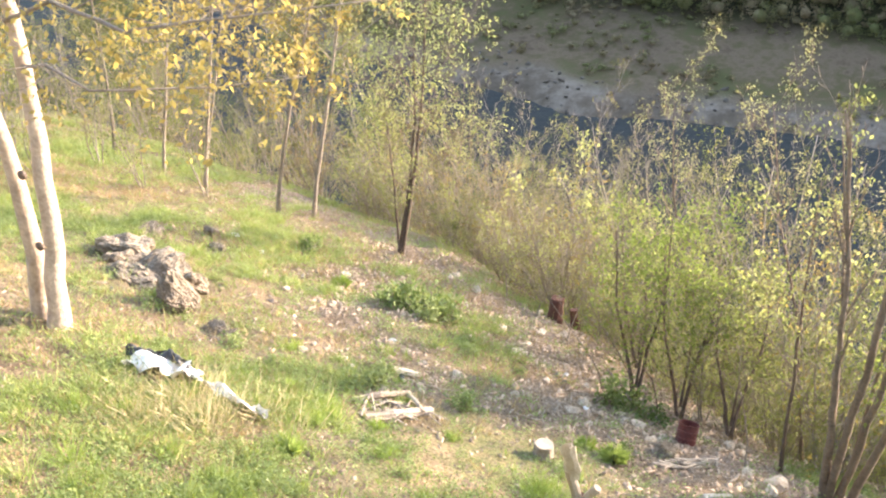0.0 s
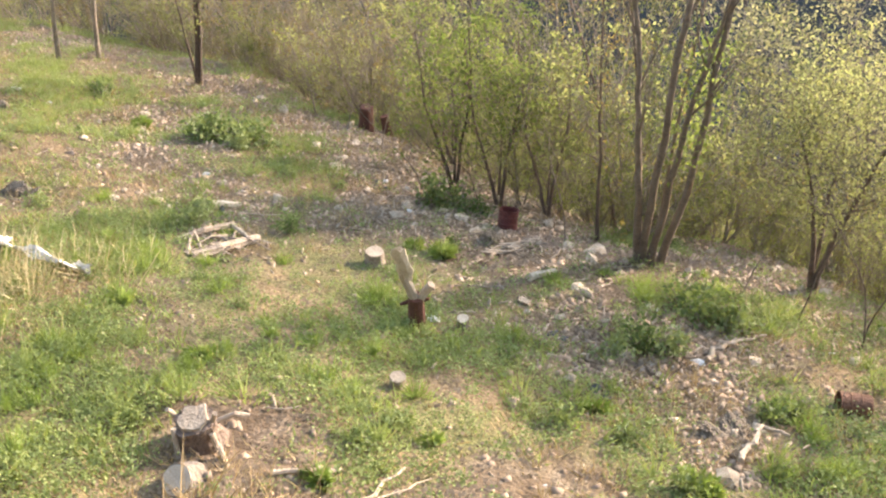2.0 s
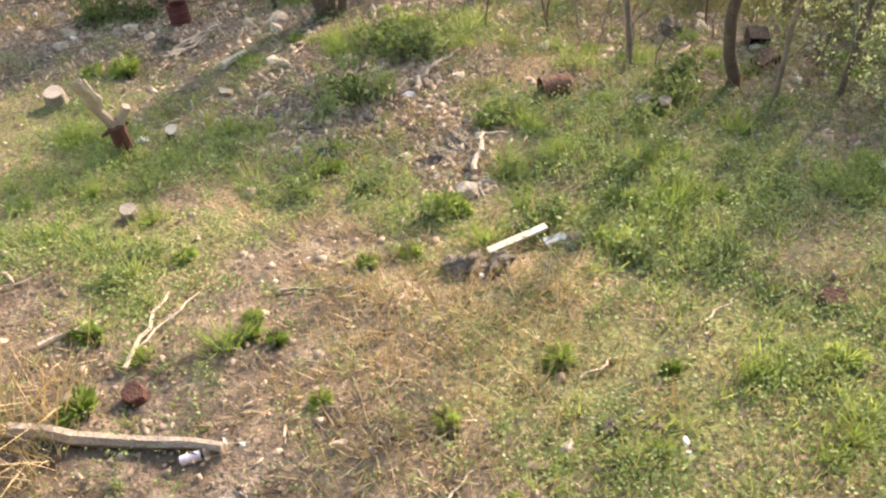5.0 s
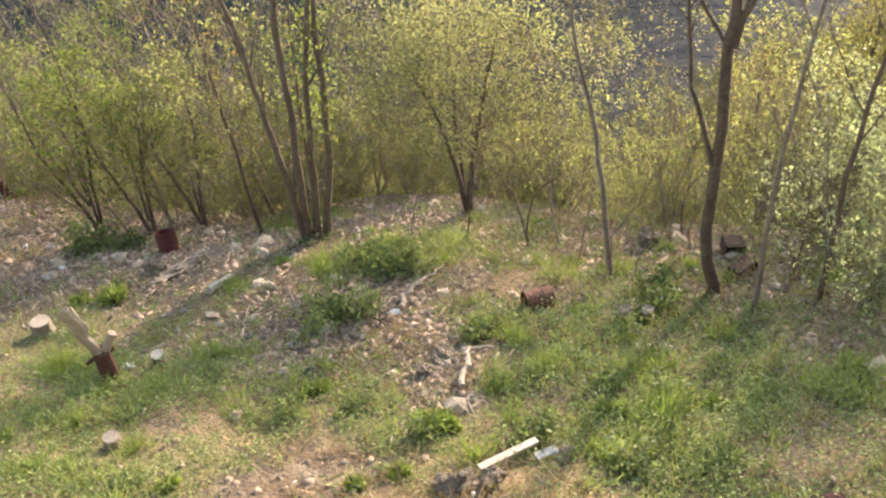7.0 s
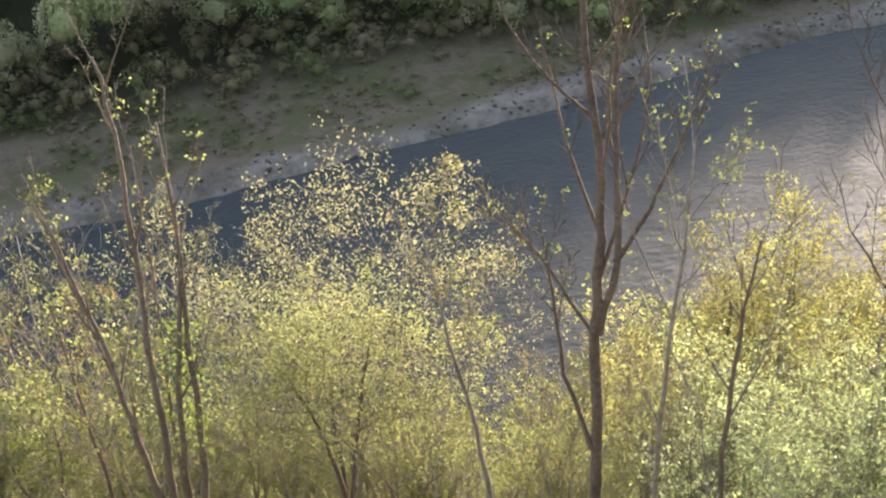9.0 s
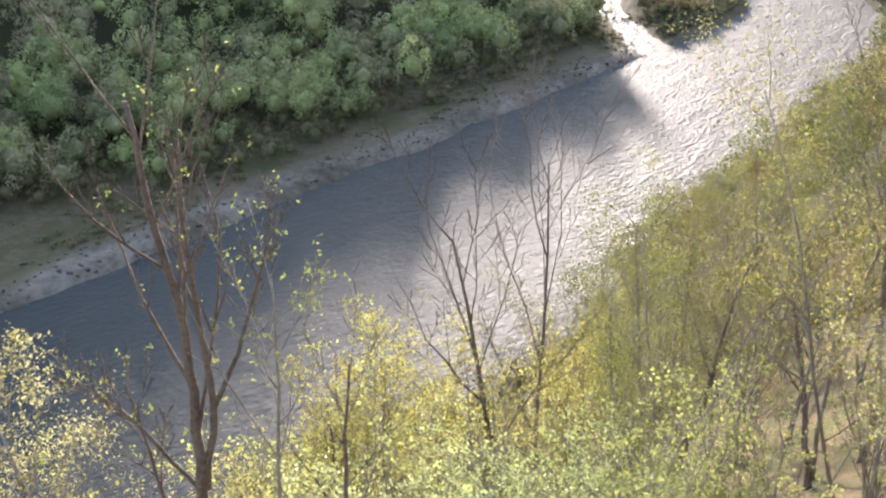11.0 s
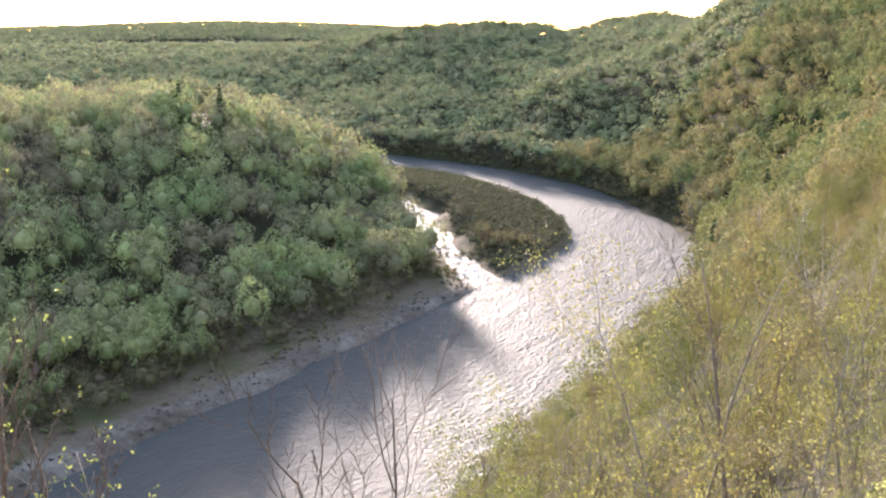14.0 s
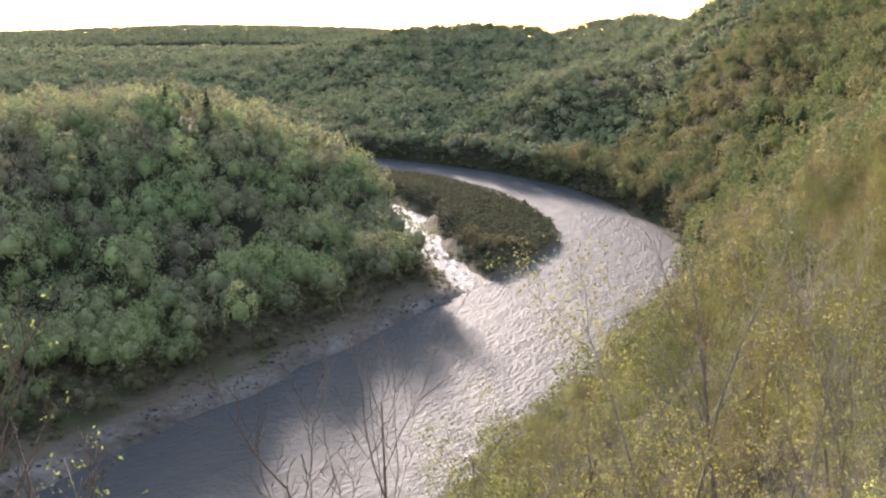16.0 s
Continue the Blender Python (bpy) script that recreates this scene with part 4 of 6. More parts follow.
spots = np.column_stack([0.55 + 0.3 + 0.06 * h + creeper.normal(size=k) * 0.13, 8.87 + 0.1 + creeper.normal(size=k) * 0.13, gz(0.55, 8.87) + h])
v, f = leaf_quads(spots, 0.055, creeper)
ivy = make("creeper", v, f, FRESH)
tagged(ivy, "bright green creeper climbing the grey stems", "creeper", kind="stuff")
lone("forked_tree", 202, 2.52, 8.75, DARK_BARK, SPRING, "low forked tree with a dome of yellow-green leaves", levels=4, kids=(9, 5, 4), leaves=11000, leaf=0.042, bunch=14, spread=1.6, start=0.45, reach=0.52, cloud=0.12, rise=0.25, loft=0.12,
     paths=[([(0, 0, 0), (-0.1, 0.03, 0.95), (-0.26, 0.07, 1.7), (-0.5, 0.1, 2.5)], 0.038), ([(0.03, 0, 0), (0.1, -0.03, 1.1), (0.26, -0.08, 1.87), (0.5, 0, 2.7)], 0.04), ([(0, 0.03, 0), (0, 0.2, 1.1), (0.05, 0.3, 1.9), (0, 0.35, 2.8)], 0.03)])
lone("dark_trunk_tree", 203, 3.81, 5.27, DARK_BARK, SPRING, "dark forked tree, nearly bare, at the edge of the clearing", levels=4, kids=(8, 5, 4), leaves=420, leaf=0.028, start=0.5, reach=0.34, cloud=0.05, rise=0.85,
     paths=[([(0.02, 0, 0), (-0.07, 0.05, 0.52), (-0.13, 0.1, 1.78), (-0.14, 0.1, 2.91), (-0.13, 0.09, 3.71), (-0.16, 0.11, 4.5), (-0.25, 0.18, 5.25), (-0.3, 0.2, 5.9)], 0.062),
            ([(-0.13, 0.09, 2.92), (-0.03, 0.02, 3.62), (-0.05, 0.04, 4.3), (-0.08, 0.05, 5.0), (-0.1, 0.05, 5.6)], 0.034), ([(-0.04, 0.03, 3.58), (0.14, -0.1, 4.01), (0.3, -0.2, 4.6), (0.42, -0.28, 5.0)], 0.022),
            ([(-0.14, 0.1, 1.72), (-0.34, 0.24, 2.5), (-0.41, 0.3, 3.25), (-0.5, 0.36, 3.9)], 0.024), ([(-0.15, 0.1, 2.88), (-0.37, 0.27, 3.34), (-0.55, 0.4, 3.71), (-0.8, 0.57, 4.0)], 0.018)])
lone("slim_tree", 204, 3.96, 4.82, BARK, SPRING, "slim leaning grey sapling with few leaves", levels=3, kids=(9, 5), leaves=420, leaf=0.03, start=0.5, reach=0.3, cloud=0.06, rise=0.7,
     paths=[([(0, 0, 0), (-0.04, 0.03, 1.6), (-0.02, 0.02, 2.84), (0.04, 0, 3.6), (0.05, 0, 4.5)], 0.026)])
lone("slim_tree", 205, 4.53, 4.68, DARK_BARK, SPRING, "slim dark sapling beside a silvery bush", levels=3, kids=(9, 5), leaves=520, leaf=0.028, start=0.4, reach=0.3, cloud=0.07, rise=0.7,
     paths=[([(0, 0, 0), (-0.04, 0.04, 1.2), (-0.05, 0.05, 2.3), (-0.03, 0.03, 3.0), (0.02, 0, 3.6)], 0.03)])
lone("slim_tree", 206, 3.18, 6.08, GREY_TWIG, DUSKY, "thin grey tree leaning, with sparse buds", levels=4, kids=(8, 5, 3), leaves=500, leaf=0.045, start=0.45, reach=0.36, cloud=0.06, rise=0.8,
     paths=[([(0, 0, 0), (-0.12, 0.06, 1.36), (-0.24, 0.12, 2.3), (-0.37, 0.18, 3.0), (-0.5, 0.23, 4.0)], 0.03)])
lone("slim_tree", 207, 0.0, 9.62, DARK_BARK, SPRING, "straight dark sapling in the thicket", levels=3, kids=(8, 5), leaves=900, leaf=0.05, start=0.4, reach=0.3, cloud=0.09,
     paths=[([(0, 0, 0), (-0.02, 0, 1.5), (-0.04, 0, 2.4), (-0.05, 0, 4.2)], 0.027)])
lone("round_crowned_tree", 208, 4.3, 12.5, GREY_TWIG, BUFF, "pale tree with a broad crown of buff young leaves", height=52.6 - gz(4.3, 12.5), radius=0.06, stems=2, fan=0.3, levels=4, kids=(11, 6, 4), leaves=15000, leaf=0.058, bunch=11, spread=1.6, start=0.3, reach=0.56, cloud=0.14, rise=0.3)
for k, (x, y, h) in enumerate([(-12.89, 16.45, 8.5), (-9.86, 15.83, 8.0), (-10.41, 15.39, 7.0), (-14.3, 16.9, 7.0), (-17.5, 16.5, 9.0), (-16.6, 18.0, 8.0), (-13.2, 16.9, 6.0)]):
    lone("edge_tree", 210 + k, x, y, BARK, DUSKY if k % 2 else AMBER, "upright grey-brown tree at the top of the thicket", height=h, radius=0.055 if k < 3 else 0.045, levels=3, kids=(14, 6),
         leaves=1900, leaf=0.07, start=0.4, reach=0.25, cloud=0.16, lean=(0.15, 0.1), wobble=0.03, loft=0.0)
lone("stemmed_tree", 220, -7.36, 14.78, DARK_BARK, SPRING, "three dark stems rising from one base, lightly leafed", levels=4, kids=(10, 6, 4), leaves=5200, leaf=0.058, bunch=14, spread=1.6, start=0.3, reach=0.36, cloud=0.14,
     paths=[([(0, 0, 0), (0.3, 0.14, 1.6), (0.47, 0.22, 2.5), (0.65, 0.31, 3.8), (0.8, 0.4, 5.5)], 0.042), ([(-0.05, -0.03, 0), (0.2, 0.1, 1.3), (0.45, 0.2, 2.8), (0.55, 0.3, 4.6)], 0.034), ([(-0.06, 0.05, 0), (-0.05, 0.1, 1.5), (-0.1, 0.2, 3.5)], 0.025)])

for k, (x, y, s) in enumerate([(-2.02, 10.78, 1.05), (-1.38, 10.62, 1.0), (-2.3, 12.3, 0.95), (-0.7, 10.5, 0.9)]):
    lone("dark_stemmed_bush", 270 + k, x, y, DARK_BARK, FRESH if k < 2 else SPRING, "dark-stemmed bush in fresh green leaf beside the rubble", levels=4, kids=(7, 5, 3), leaves=2600, leaf=0.05, start=0.3, reach=0.4, cloud=0.09, rise=0.5,
         paths=[([(0, 0, 0), (-0.12 * s, 0.03, 0.7 * s), (-0.3 * s, 0.1, 1.5 * s), (-0.35 * s, 0.15, 2.6 * s)], 0.03), ([(0.02, 0, 0.1), (0.12 * s, 0.05, 0.9 * s), (0.3 * s, 0.1, 1.8 * s), (0.32 * s, 0.1, 2.9 * s)], 0.028), ([(0, 0.02, 0.3), (0.05, 0.2, 1.2 * s), (0, 0.35, 2.2 * s)], 0.02)])
# the pale twin tree with its amber canopy
root = lone("twin_trunk_tree", 230, -8.4, 7.33, PALE_BARK, AMBER, "pale smooth-barked twin tree with amber young leaves", levels=4, kids=(9, 6, 4), leaves=3000, leaf=0.075, start=0.72, reach=0.26, cloud=0.24, rise=0.3, loft=0.05,
            paths=[([(0.13, -0.04, 0), (0.27, 0.12, 1.06), (0.44, 0.29, 2.45), (0.5, 0.36, 3.95), (0.5, 0.3, 5.2), (0.7, 0.1, 6.6)], 0.135),
                   ([(-0.19, 0.07, 0), (-0.08, 0.19, 0.93), (-0.04, 0.24, 2.43), (-0.05, 0.24, 3.6), (-0.2, 0.2, 5.5)], 0.14)])
canopy = Plant("limb", 231, BARK, AMBER, levels=3, kids=(9, 6), leaves=3200, leaf=0.072, start=0.1, reach=0.3, cloud=0.2, rise=0.3, loft=0.02, wobble=0.2,
               paths=[([(0.45, 0.3, 3.8), (1.4, 0.0, 4.2), (2.5, -0.4, 4.15), (3.3, 0.1, 4.15), (4.5, 0.8, 4.15)], 0.028), ([(0.48, 0.3, 3.3), (1.6, -0.5, 3.8), (2.3, -0.8, 3.75), (3.2, -0.2, 3.6), (3.9, 0.2, 3.6)], 0.02),
                      ([(0.5, 0.3, 4.6), (1.8, 0.6, 4.6), (3.0, 0.8, 4.5), (4.2, 1.4, 4.4)], 0.025)])
for name, data in (("limb", canopy.wood), ("branchwork", canopy.twig), ("crown", canopy.leaf)):
    new(name, data).parent = root
for k, (x, y, z, r) in enumerate([(-8.0, 7.2, 1.35, 0.06), (-8.02, 7.3, 2.2, 0.06), (-8.45, 7.3, 2.1, 0.05)]):
    bm = bmesh.new()
    bmesh.ops.create_icosphere(bm, subdivisions=2, radius=r)
    for v in bm.verts:
        v.co.y *= 0.6
    knot = part("branch_scar", bm, DARK_BARK, root, "dark scar of a lost branch", smooth=True)
    knot.location = (x + 8.4, y - 7.33 - 0.02, z)

lone("leaning_bare_tree", 232, 16.8, 4.95, DARK_BARK, SPRING, "dark bare tree leaning out over the river slope", levels=4, kids=(10, 6, 4), leaves=0, start=0.3, reach=0.4, rise=0.7,
     paths=[([(0, 0, 0), (0.1, 0.3, 1.5), (0.25, 0.8, 3.2), (0.4, 1.25, 4.7)], 0.075)])
# bare and half-bare trees on the slope beside the river
for k, (x, y, lean_x, lean_y, top) in enumerate([(9.97, 8.33, 0, 1, 55.7), (11.6, 7.8, -2, 2, 54.9), (13.5, 6.55, -5, 5, 55.2), (17.5, 4.3, -6, 10, 56.6), (19.9, 2.5, 0, 4, 54.6)]):
    BARE[k % 3].put(x, y, "dark bare tree with fine twigs over the river slope", "tree", turn=k * 77, size=(top - gz(x, y)) / 7.0, tilt=(-lean_y, lean_x), group="bare trees over the river")
for k, (x, y, size) in enumerate([(20.3, 8.4, 0.95), (20.6, 7.8, 0.9), (23, 9, 1.0), (18.5, 9.5, 0.85), (25, 6.5, 1.1), (28, 11, 1.1), (16, 10.5, 0.9), (24, 3, 1.1), (31, 7, 1.2), (15, 9, 0.8), (17, 12, 0.9), (19, 11, 0.9), (21.5, 10.5, 0.95), (22, 13, 0.9), (25, 9.5, 1.0), (26, 13, 1.0), (14, 12, 0.8)]):
    GREYBARE[k % 2].put(x, y, "grey budding tree with a haze of brown twigs", "tree", turn=k * 53, size=size, tilt=(-3, 0), group="grey budding trees")
GOLD = leaf_material("golden_young_leaves", [(0.212, 0.191, 0.064), (0.292, 0.267, 0.104), (0.371, 0.343, 0.168)])
golden = [Plant("golden_tree", 250 + k, DARK_BARK, GOLD, height=6.0, radius=0.045, stems=1 + k, fan=0.14, levels=3, kids=(14, 6), leaves=3400, leaf=0.05, bunch=12, spread=1.4, start=0.35, reach=0.27, cloud=0.11, rise=0.7) for k in range(2)]
for k, (x, y, top) in enumerate([(6.87, 8.6, 53.7), (8.2, 8.75, 53.5), (7.5, 9.4, 53.2), (9.2, 9.0, 53.3), (10.6, 8.6, 53.5), (9.8, 7.5, 53.6), (11.8, 8.8, 53.0), (8.9, 7.6, 53.2), (11.2, 6.4, 53.4), (10.4, 6.4, 53.4), (12.2, 9.6, 52.6)]):
    golden[k % 2].put(x, y, "slim dark-stemmed tree in golden young leaf", "tree", turn=k * 71, size=(top - 0.8 - gz(x, y)) / 6.2, group="golden trees")
silver = [Plant("silvery_bush", 240 + k, GREY_TWIG, SILVER, height=2.3, radius=0.018, stems=6, fan=0.5, levels=3, kids=(8, 5), leaves=4600, leaf=0.042, start=0.1, reach=0.4, cloud=0.12) for k in range(2)]
for k, (x, y, s) in enumerate([(5.6, 5.9, 0.9), (6.6, 5.2, 1.0), (7.3, 6.1, 0.95), (8.2, 5.3, 0.9), (5.2, 4.7, 0.75), (6.0, 4.4, 0.85), (7.1, 4.3, 0.85), (6.4, 6.6, 0.9), (8.9, 4.4, 0.9)]):
    silver[k % 2].put(x, y, "rounded bush with small silvery leaves", "bush", turn=k * 90, size=s, group="silvery bushes")
for k, (x, y, sz) in enumerate([(-14.5, 13.5, 0.9), (-16, 14.5, 1.0), (-15.5, 12.2, 0.8), (-17.5, 13.2, 1.1), (-13.2, 14.9, 0.8), (-18.5, 15, 1.2), (-17, 11.5, 0.9), (-19, 12.5, 1.1), (-15, 15.8, 0.9), (-20, 17, 1.2), (-12.2, 15.6, 0.7)]):
    THICKET[k % 6].put(x, y, "dense spring bush in fresh leaf above the clearing", "bush", turn=k * 61, size=sz, group="bushes above the clearing")
sapling = [Plant("sapling", 260 + k, (GREY_TWIG, BARK, DARK_BARK)[k], DUSKY, height=2.4, radius=0.013, stems=1, levels=3, kids=(5, 3), leaves=70, leaf=0.04, start=0.35, reach=0.3, cloud=0.04, rise=0.8, wobble=0.14) for k in range(3)]
for k, (x, y, s) in enumerate([(3.0, 6.6, 0.9), (3.3, 6.35, 0.8), (2.7, 7.2, 1.0), (3.45, 6.62, 0.7), (3.6, 6.9, 1.0), (2.2, 7.7, 0.9), (3.1, 7.05, 1.1), (4.1, 6.2, 0.9), (4.3, 6.6, 1.0), (1.6, 8.2, 0.8), (-0.4, 9.2, 0.8), (-2.0, 10.2, 0.9), (-2.5, 10.9, 1.0), (-3.3, 12.0, 0.9),
                              (4.7, 5.3, 0.8), (5.0, 5.0, 0.9), (3.35, 5.9, 0.7), (2.9, 7.6, 1.0), (-4.2, 13.0, 1.0), (-4.9, 13.7, 1.1), (-1.7, 10.6, 0.8)]):
    sapling[k % 3].put(x, y, "thin bare sapling at the edge of the clearing", "sapling", turn=k * 83, size=s, tilt=((k * 7) % 15 - 9, (k * 5) % 13 - 6), group="saplings")

# ---- ground cover ----
def blades(name, tufts, count, tall, wide, spread, mat, label, category, seed, flop=0.55):
    """Tufts of blades joined into one: tufts are rows of x, y, size."""
    r = np.random.default_rng(seed)
    n = len(tufts) * count
    base = np.repeat(tufts[:, :2], count, 0)
    size = np.repeat(tufts[:, 2], count)
    a = r.uniform(0, 6.283, n)
    d = np.abs(r.normal(size=n)) * spread * size
    x, y = base[:, 0] + np.cos(a) * d, base[:, 1] + np.sin(a) * d
    z = ground(x, y) - 0.015
    h = tall * size * r.uniform(0.45, 1.2, n)
    lean = r.uniform(0.1, flop, n) * h
    b = r.uniform(0, 6.283, n)
    w = wide * r.uniform(0.6, 1.3, n)
    v = np.empty((n, 4, 3))
    sx, sy = -np.sin(b) * w, np.cos(b) * w
    v[:, 0] = np.stack([x - sx, y - sy, z], 1)
    v[:, 1] = np.stack([x + sx, y + sy, z], 1)
    v[:, 2] = np.stack([x + np.cos(a) * lean * 0.76 + sx * 0.6, y + np.sin(a) * lean * 0.76 + sy * 0.6, z + h * 0.62], 1)
    v[:, 3] = np.stack([x + np.cos(a) * lean * 1.3, y + np.sin(a) * lean * 1.3, z + h], 1)
    f = np.arange(4 * n).reshape(-1, 4)
    return tagged(make(name, v.reshape(-1, 3), f, mat), label, category, kind="stuff")


def cover_spots(n, want, seed, low, high):
    """Spots on the open ground, thinned by a map of want from 0 to 1."""
    r = np.random.default_rng(seed)
    x, y = r.uniform(-20, 7, n), r.uniform(0.2, 21, n)
    gap = clearing_edge(x) - y
    keep = (gap > -1.5) & (r.uniform(0, 1, n) < want(x, y)) & (x * 0.62 + y > -2.2)
    return np.column_stack([x[keep], y[keep], r.uniform(low, high, keep.sum())])


def green_at(x, y):
    patch = fbm(x + 3, y - 8, 1.9, 3)
    dry = ss(1.25, 0.5, np.hypot((x - 0.45) / 0.95, y - 2.9)) + 0.8 * ss(1.3, 0.5, np.hypot(x + 2.6, y - 3.2))
    clump = 0.25 + 0.75 * ss(-0.25, 0.2, fbm(x - 4, y + 6, 0.75, 2))
    return np.clip((0.84 + 0.9 * patch + 0.3 * ss(0.8, 2.5, x) + 0.05 * ss(-2.5, -4.5, x)) * clump * (1 - 0.97 * rubble_at(x, y)) * (1 - 0.85 * np.clip(dry, 0, 1)), 0.02, 1)


def dry_at(x, y):
    dry = ss(1.6, 0.4, np.hypot(x - 0.45, y - 2.9)) + ss(1.6, 0.3, np.hypot(x + 5.6, y - 6.2)) + 0.6 * ss(1.4, 0.4, np.hypot(x + 2.6, y - 3.2))
    return np.clip(0.16 + 0.28 * fbm(x - 20, y + 4, 2.4, 3) + 0.8 * dry, 0.02, 1)


blades("grass", cover_spots(34000, green_at, 301, 0.5, 1.2), 10, 0.15, 0.008, 0.07, GRASS, "patchy fresh green grass on the slope", "grass", 302)
blades("lush_grass", cover_spots(4200, lambda x, y: green_at(x, y) ** 1.5, 303, 0.8, 1.6), 60, 0.15, 0.005, 0.06, GRASS, "thick bright green grass tufts", "grass", 304, 0.8)
blades("dry_grass", cover_spots(34000, dry_at, 305, 0.5, 1.2), 11, 0.16, 0.0055, 0.09, STRAW, "dry straw-coloured grass", "dry grass", 306, 0.95)
tall_dry = np.column_stack([np.random.default_rng(307).normal((-5.55, 6.1), (0.4, 0.4), (40, 2)), np.full(40, 1.5)])
blades("tall_dry_grass", tall_dry, 16, 0.27, 0.0022, 0.08, PALE_STRAW, "tall clump of bleached dry grass", "dry grass", 308, 0.65)


stalks = np.column_stack([np.random.default_rng(309).normal((-2.35, 2.95), (0.22, 0.22), (26, 2)), np.full(26, 1.5)])
blades("dry_stalks", stalks, 7, 0.34, 0.004, 0.08, STRAW, "tall dry stalks beside the fallen log", "dry grass", 310, 0.7)


def weeds(name, spots, count, leaf, tall, mat, label, seed, flat=0.6):
    r = np.random.default_rng(seed)
    n = len(spots) * count
    base = np.repeat(spots[:, :2], count, 0)
    size = np.repeat(spots[:, 2], count)
    off = r.normal(size=(n, 3)) * np.array([0.062, 0.062, 0.0]) * size[:, None]
    x, y = base[:, 0] + off[:, 0], base[:, 1] + off[:, 1]
    z = ground(x, y) + np.abs(r.normal(size=n)) * tall * size + 0.01
    v, f = leaf_quads(np.stack([x, y, z], 1), leaf, r, 0.0, 0.75, flat)
    return tagged(make(name, v, f, mat), label, "weeds", kind="stuff")


weeds("weeds", cover_spots(46000, lambda x, y: np.clip(green_at(x, y) * 0.95 + 0.06, 0, 1), 311, 0.6, 1.8), 30, 0.026, 0.055, WEED, "low leafy weeds and creepers over the ground", 312)
weeds("pale_weeds", cover_spots(6000, lambda x, y: green_at(x, y) ** 1.5, 313, 0.7, 1.4), 16, 0.022, 0.09, SILVER, "small pale-topped weeds", 314)
weeds("leaf_litter", cover_spots(22000, lambda x, y: np.clip(rubble_at(x, y) + 0.4, 0, 1), 315, 0.8, 2.0), 12, 0.034, 0.008, LITTER, "brown dead leaves and bark chips on the soil", 316, 0.15)

BROWN_LITTER = leaf_material("brown_leaf_litter", [(0.15, 0.105, 0.078), (0.30, 0.225, 0.17), (0.50, 0.41, 0.32)], 0.6, 0.1, 0.85)
r = np.random.default_rng(350)
x, y = r.uniform(-13, 8, 9000), r.uniform(3, 20, 9000)
near_edge = (y - clearing_edge(x) > -2.4 + 1.2 * ss(-2, 1, x)) & (y - clearing_edge(x) < 2.0) & (fbm(x, y, 1.4, 2) > -0.45)
weeds("edge_litter", np.column_stack([x, y, r.uniform(0.8, 1.8, 9000)])[near_edge], 26, 0.042, 0.012, BROWN_LITTER, "brown fallen leaves under the edge of the thicket", 351, 0.18)
TUFT = leaf_material("tuft_grass", [(0.17, 0.243, 0.06), (0.264, 0.342, 0.093), (0.365, 0.432, 0.153)], 0.7, 0.45)


def beside(n, seed, low, high, want):
    """Spots on the ground just below the eye."""
    r = np.random.default_rng(seed)
    x, y = r.uniform(-7, 6, n), r.uniform(0.4, 9, n)
    keep = (clearing_edge(x) - y > -0.5) & (r.uniform(0, 1, n) < want(x, y))
    return np.column_stack([x[keep], y[keep], r.uniform(low, high, keep.sum())])


weeds("trailing_weeds", beside(9500, 317, 0.6, 1.7, lambda x, y: np.clip(green_at(x, y) * 1.2 + 0.03, 0, 1)), 44, 0.021, 0.05, WEED, "dense low weeds among the grass", 318)
blades("grass_tufts", beside(420, 319, 0.7, 1.5, lambda x, y: green_at(x, y) ** 0.7), 170, 0.15, 0.0038, 0.06, TUFT, "rounded tufts of vivid green grass", "grass", 320, 0.6)
blades("fine_dry_grass", beside(9000, 331, 0.5, 1.2, lambda x, y: np.clip(dry_at(x, y) - 0.1, 0, 1)), 14, 0.12, 0.004, 0.09, STRAW, "matted straw lying on the soil", "dry grass", 332, 1.6)

# tufts of grass that stand out
def tuft_mesh(seed):
    r = np.random.default_rng(seed)
    n = 260
    a, u = r.uniform(0, 6.283, n), r.uniform(0, 1, n) ** 0.6
    x, y = np.cos(a) * u * 0.05, np.sin(a) * u * 0.05
    h = r.uniform(0.11, 0.24, n) * (1.1 - 0.35 * u)
    out = u * 0.10 + r.uniform(0, 0.03, n)
    b = r.uniform(0, 6.283, n)
    sx, sy = np.cos(b) * 0.0026, np.sin(b) * 0.0026
    v = np.empty((n, 4, 3))
    v[:, 0], v[:, 1] = np.stack([x - sx, y - sy, a * 0 - 0.02], 1), np.stack([x + sx, y + sy, a * 0 - 0.02], 1)
    v[:, 2] = np.stack([x + np.cos(a) * out * 0.55 + sx, y + np.sin(a) * out * 0.55 + sy, h * 0.7], 1)
    v[:, 3] = np.stack([x + np.cos(a) * out * 1.2, y + np.sin(a) * out * 1.2, h], 1)
    ob = make("grass_tuft", v.reshape(-1, 3), np.arange(4 * n).reshape(-1, 4), TUFT)
    me = ob.data
    bpy.data.objects.remove(ob)
    return me


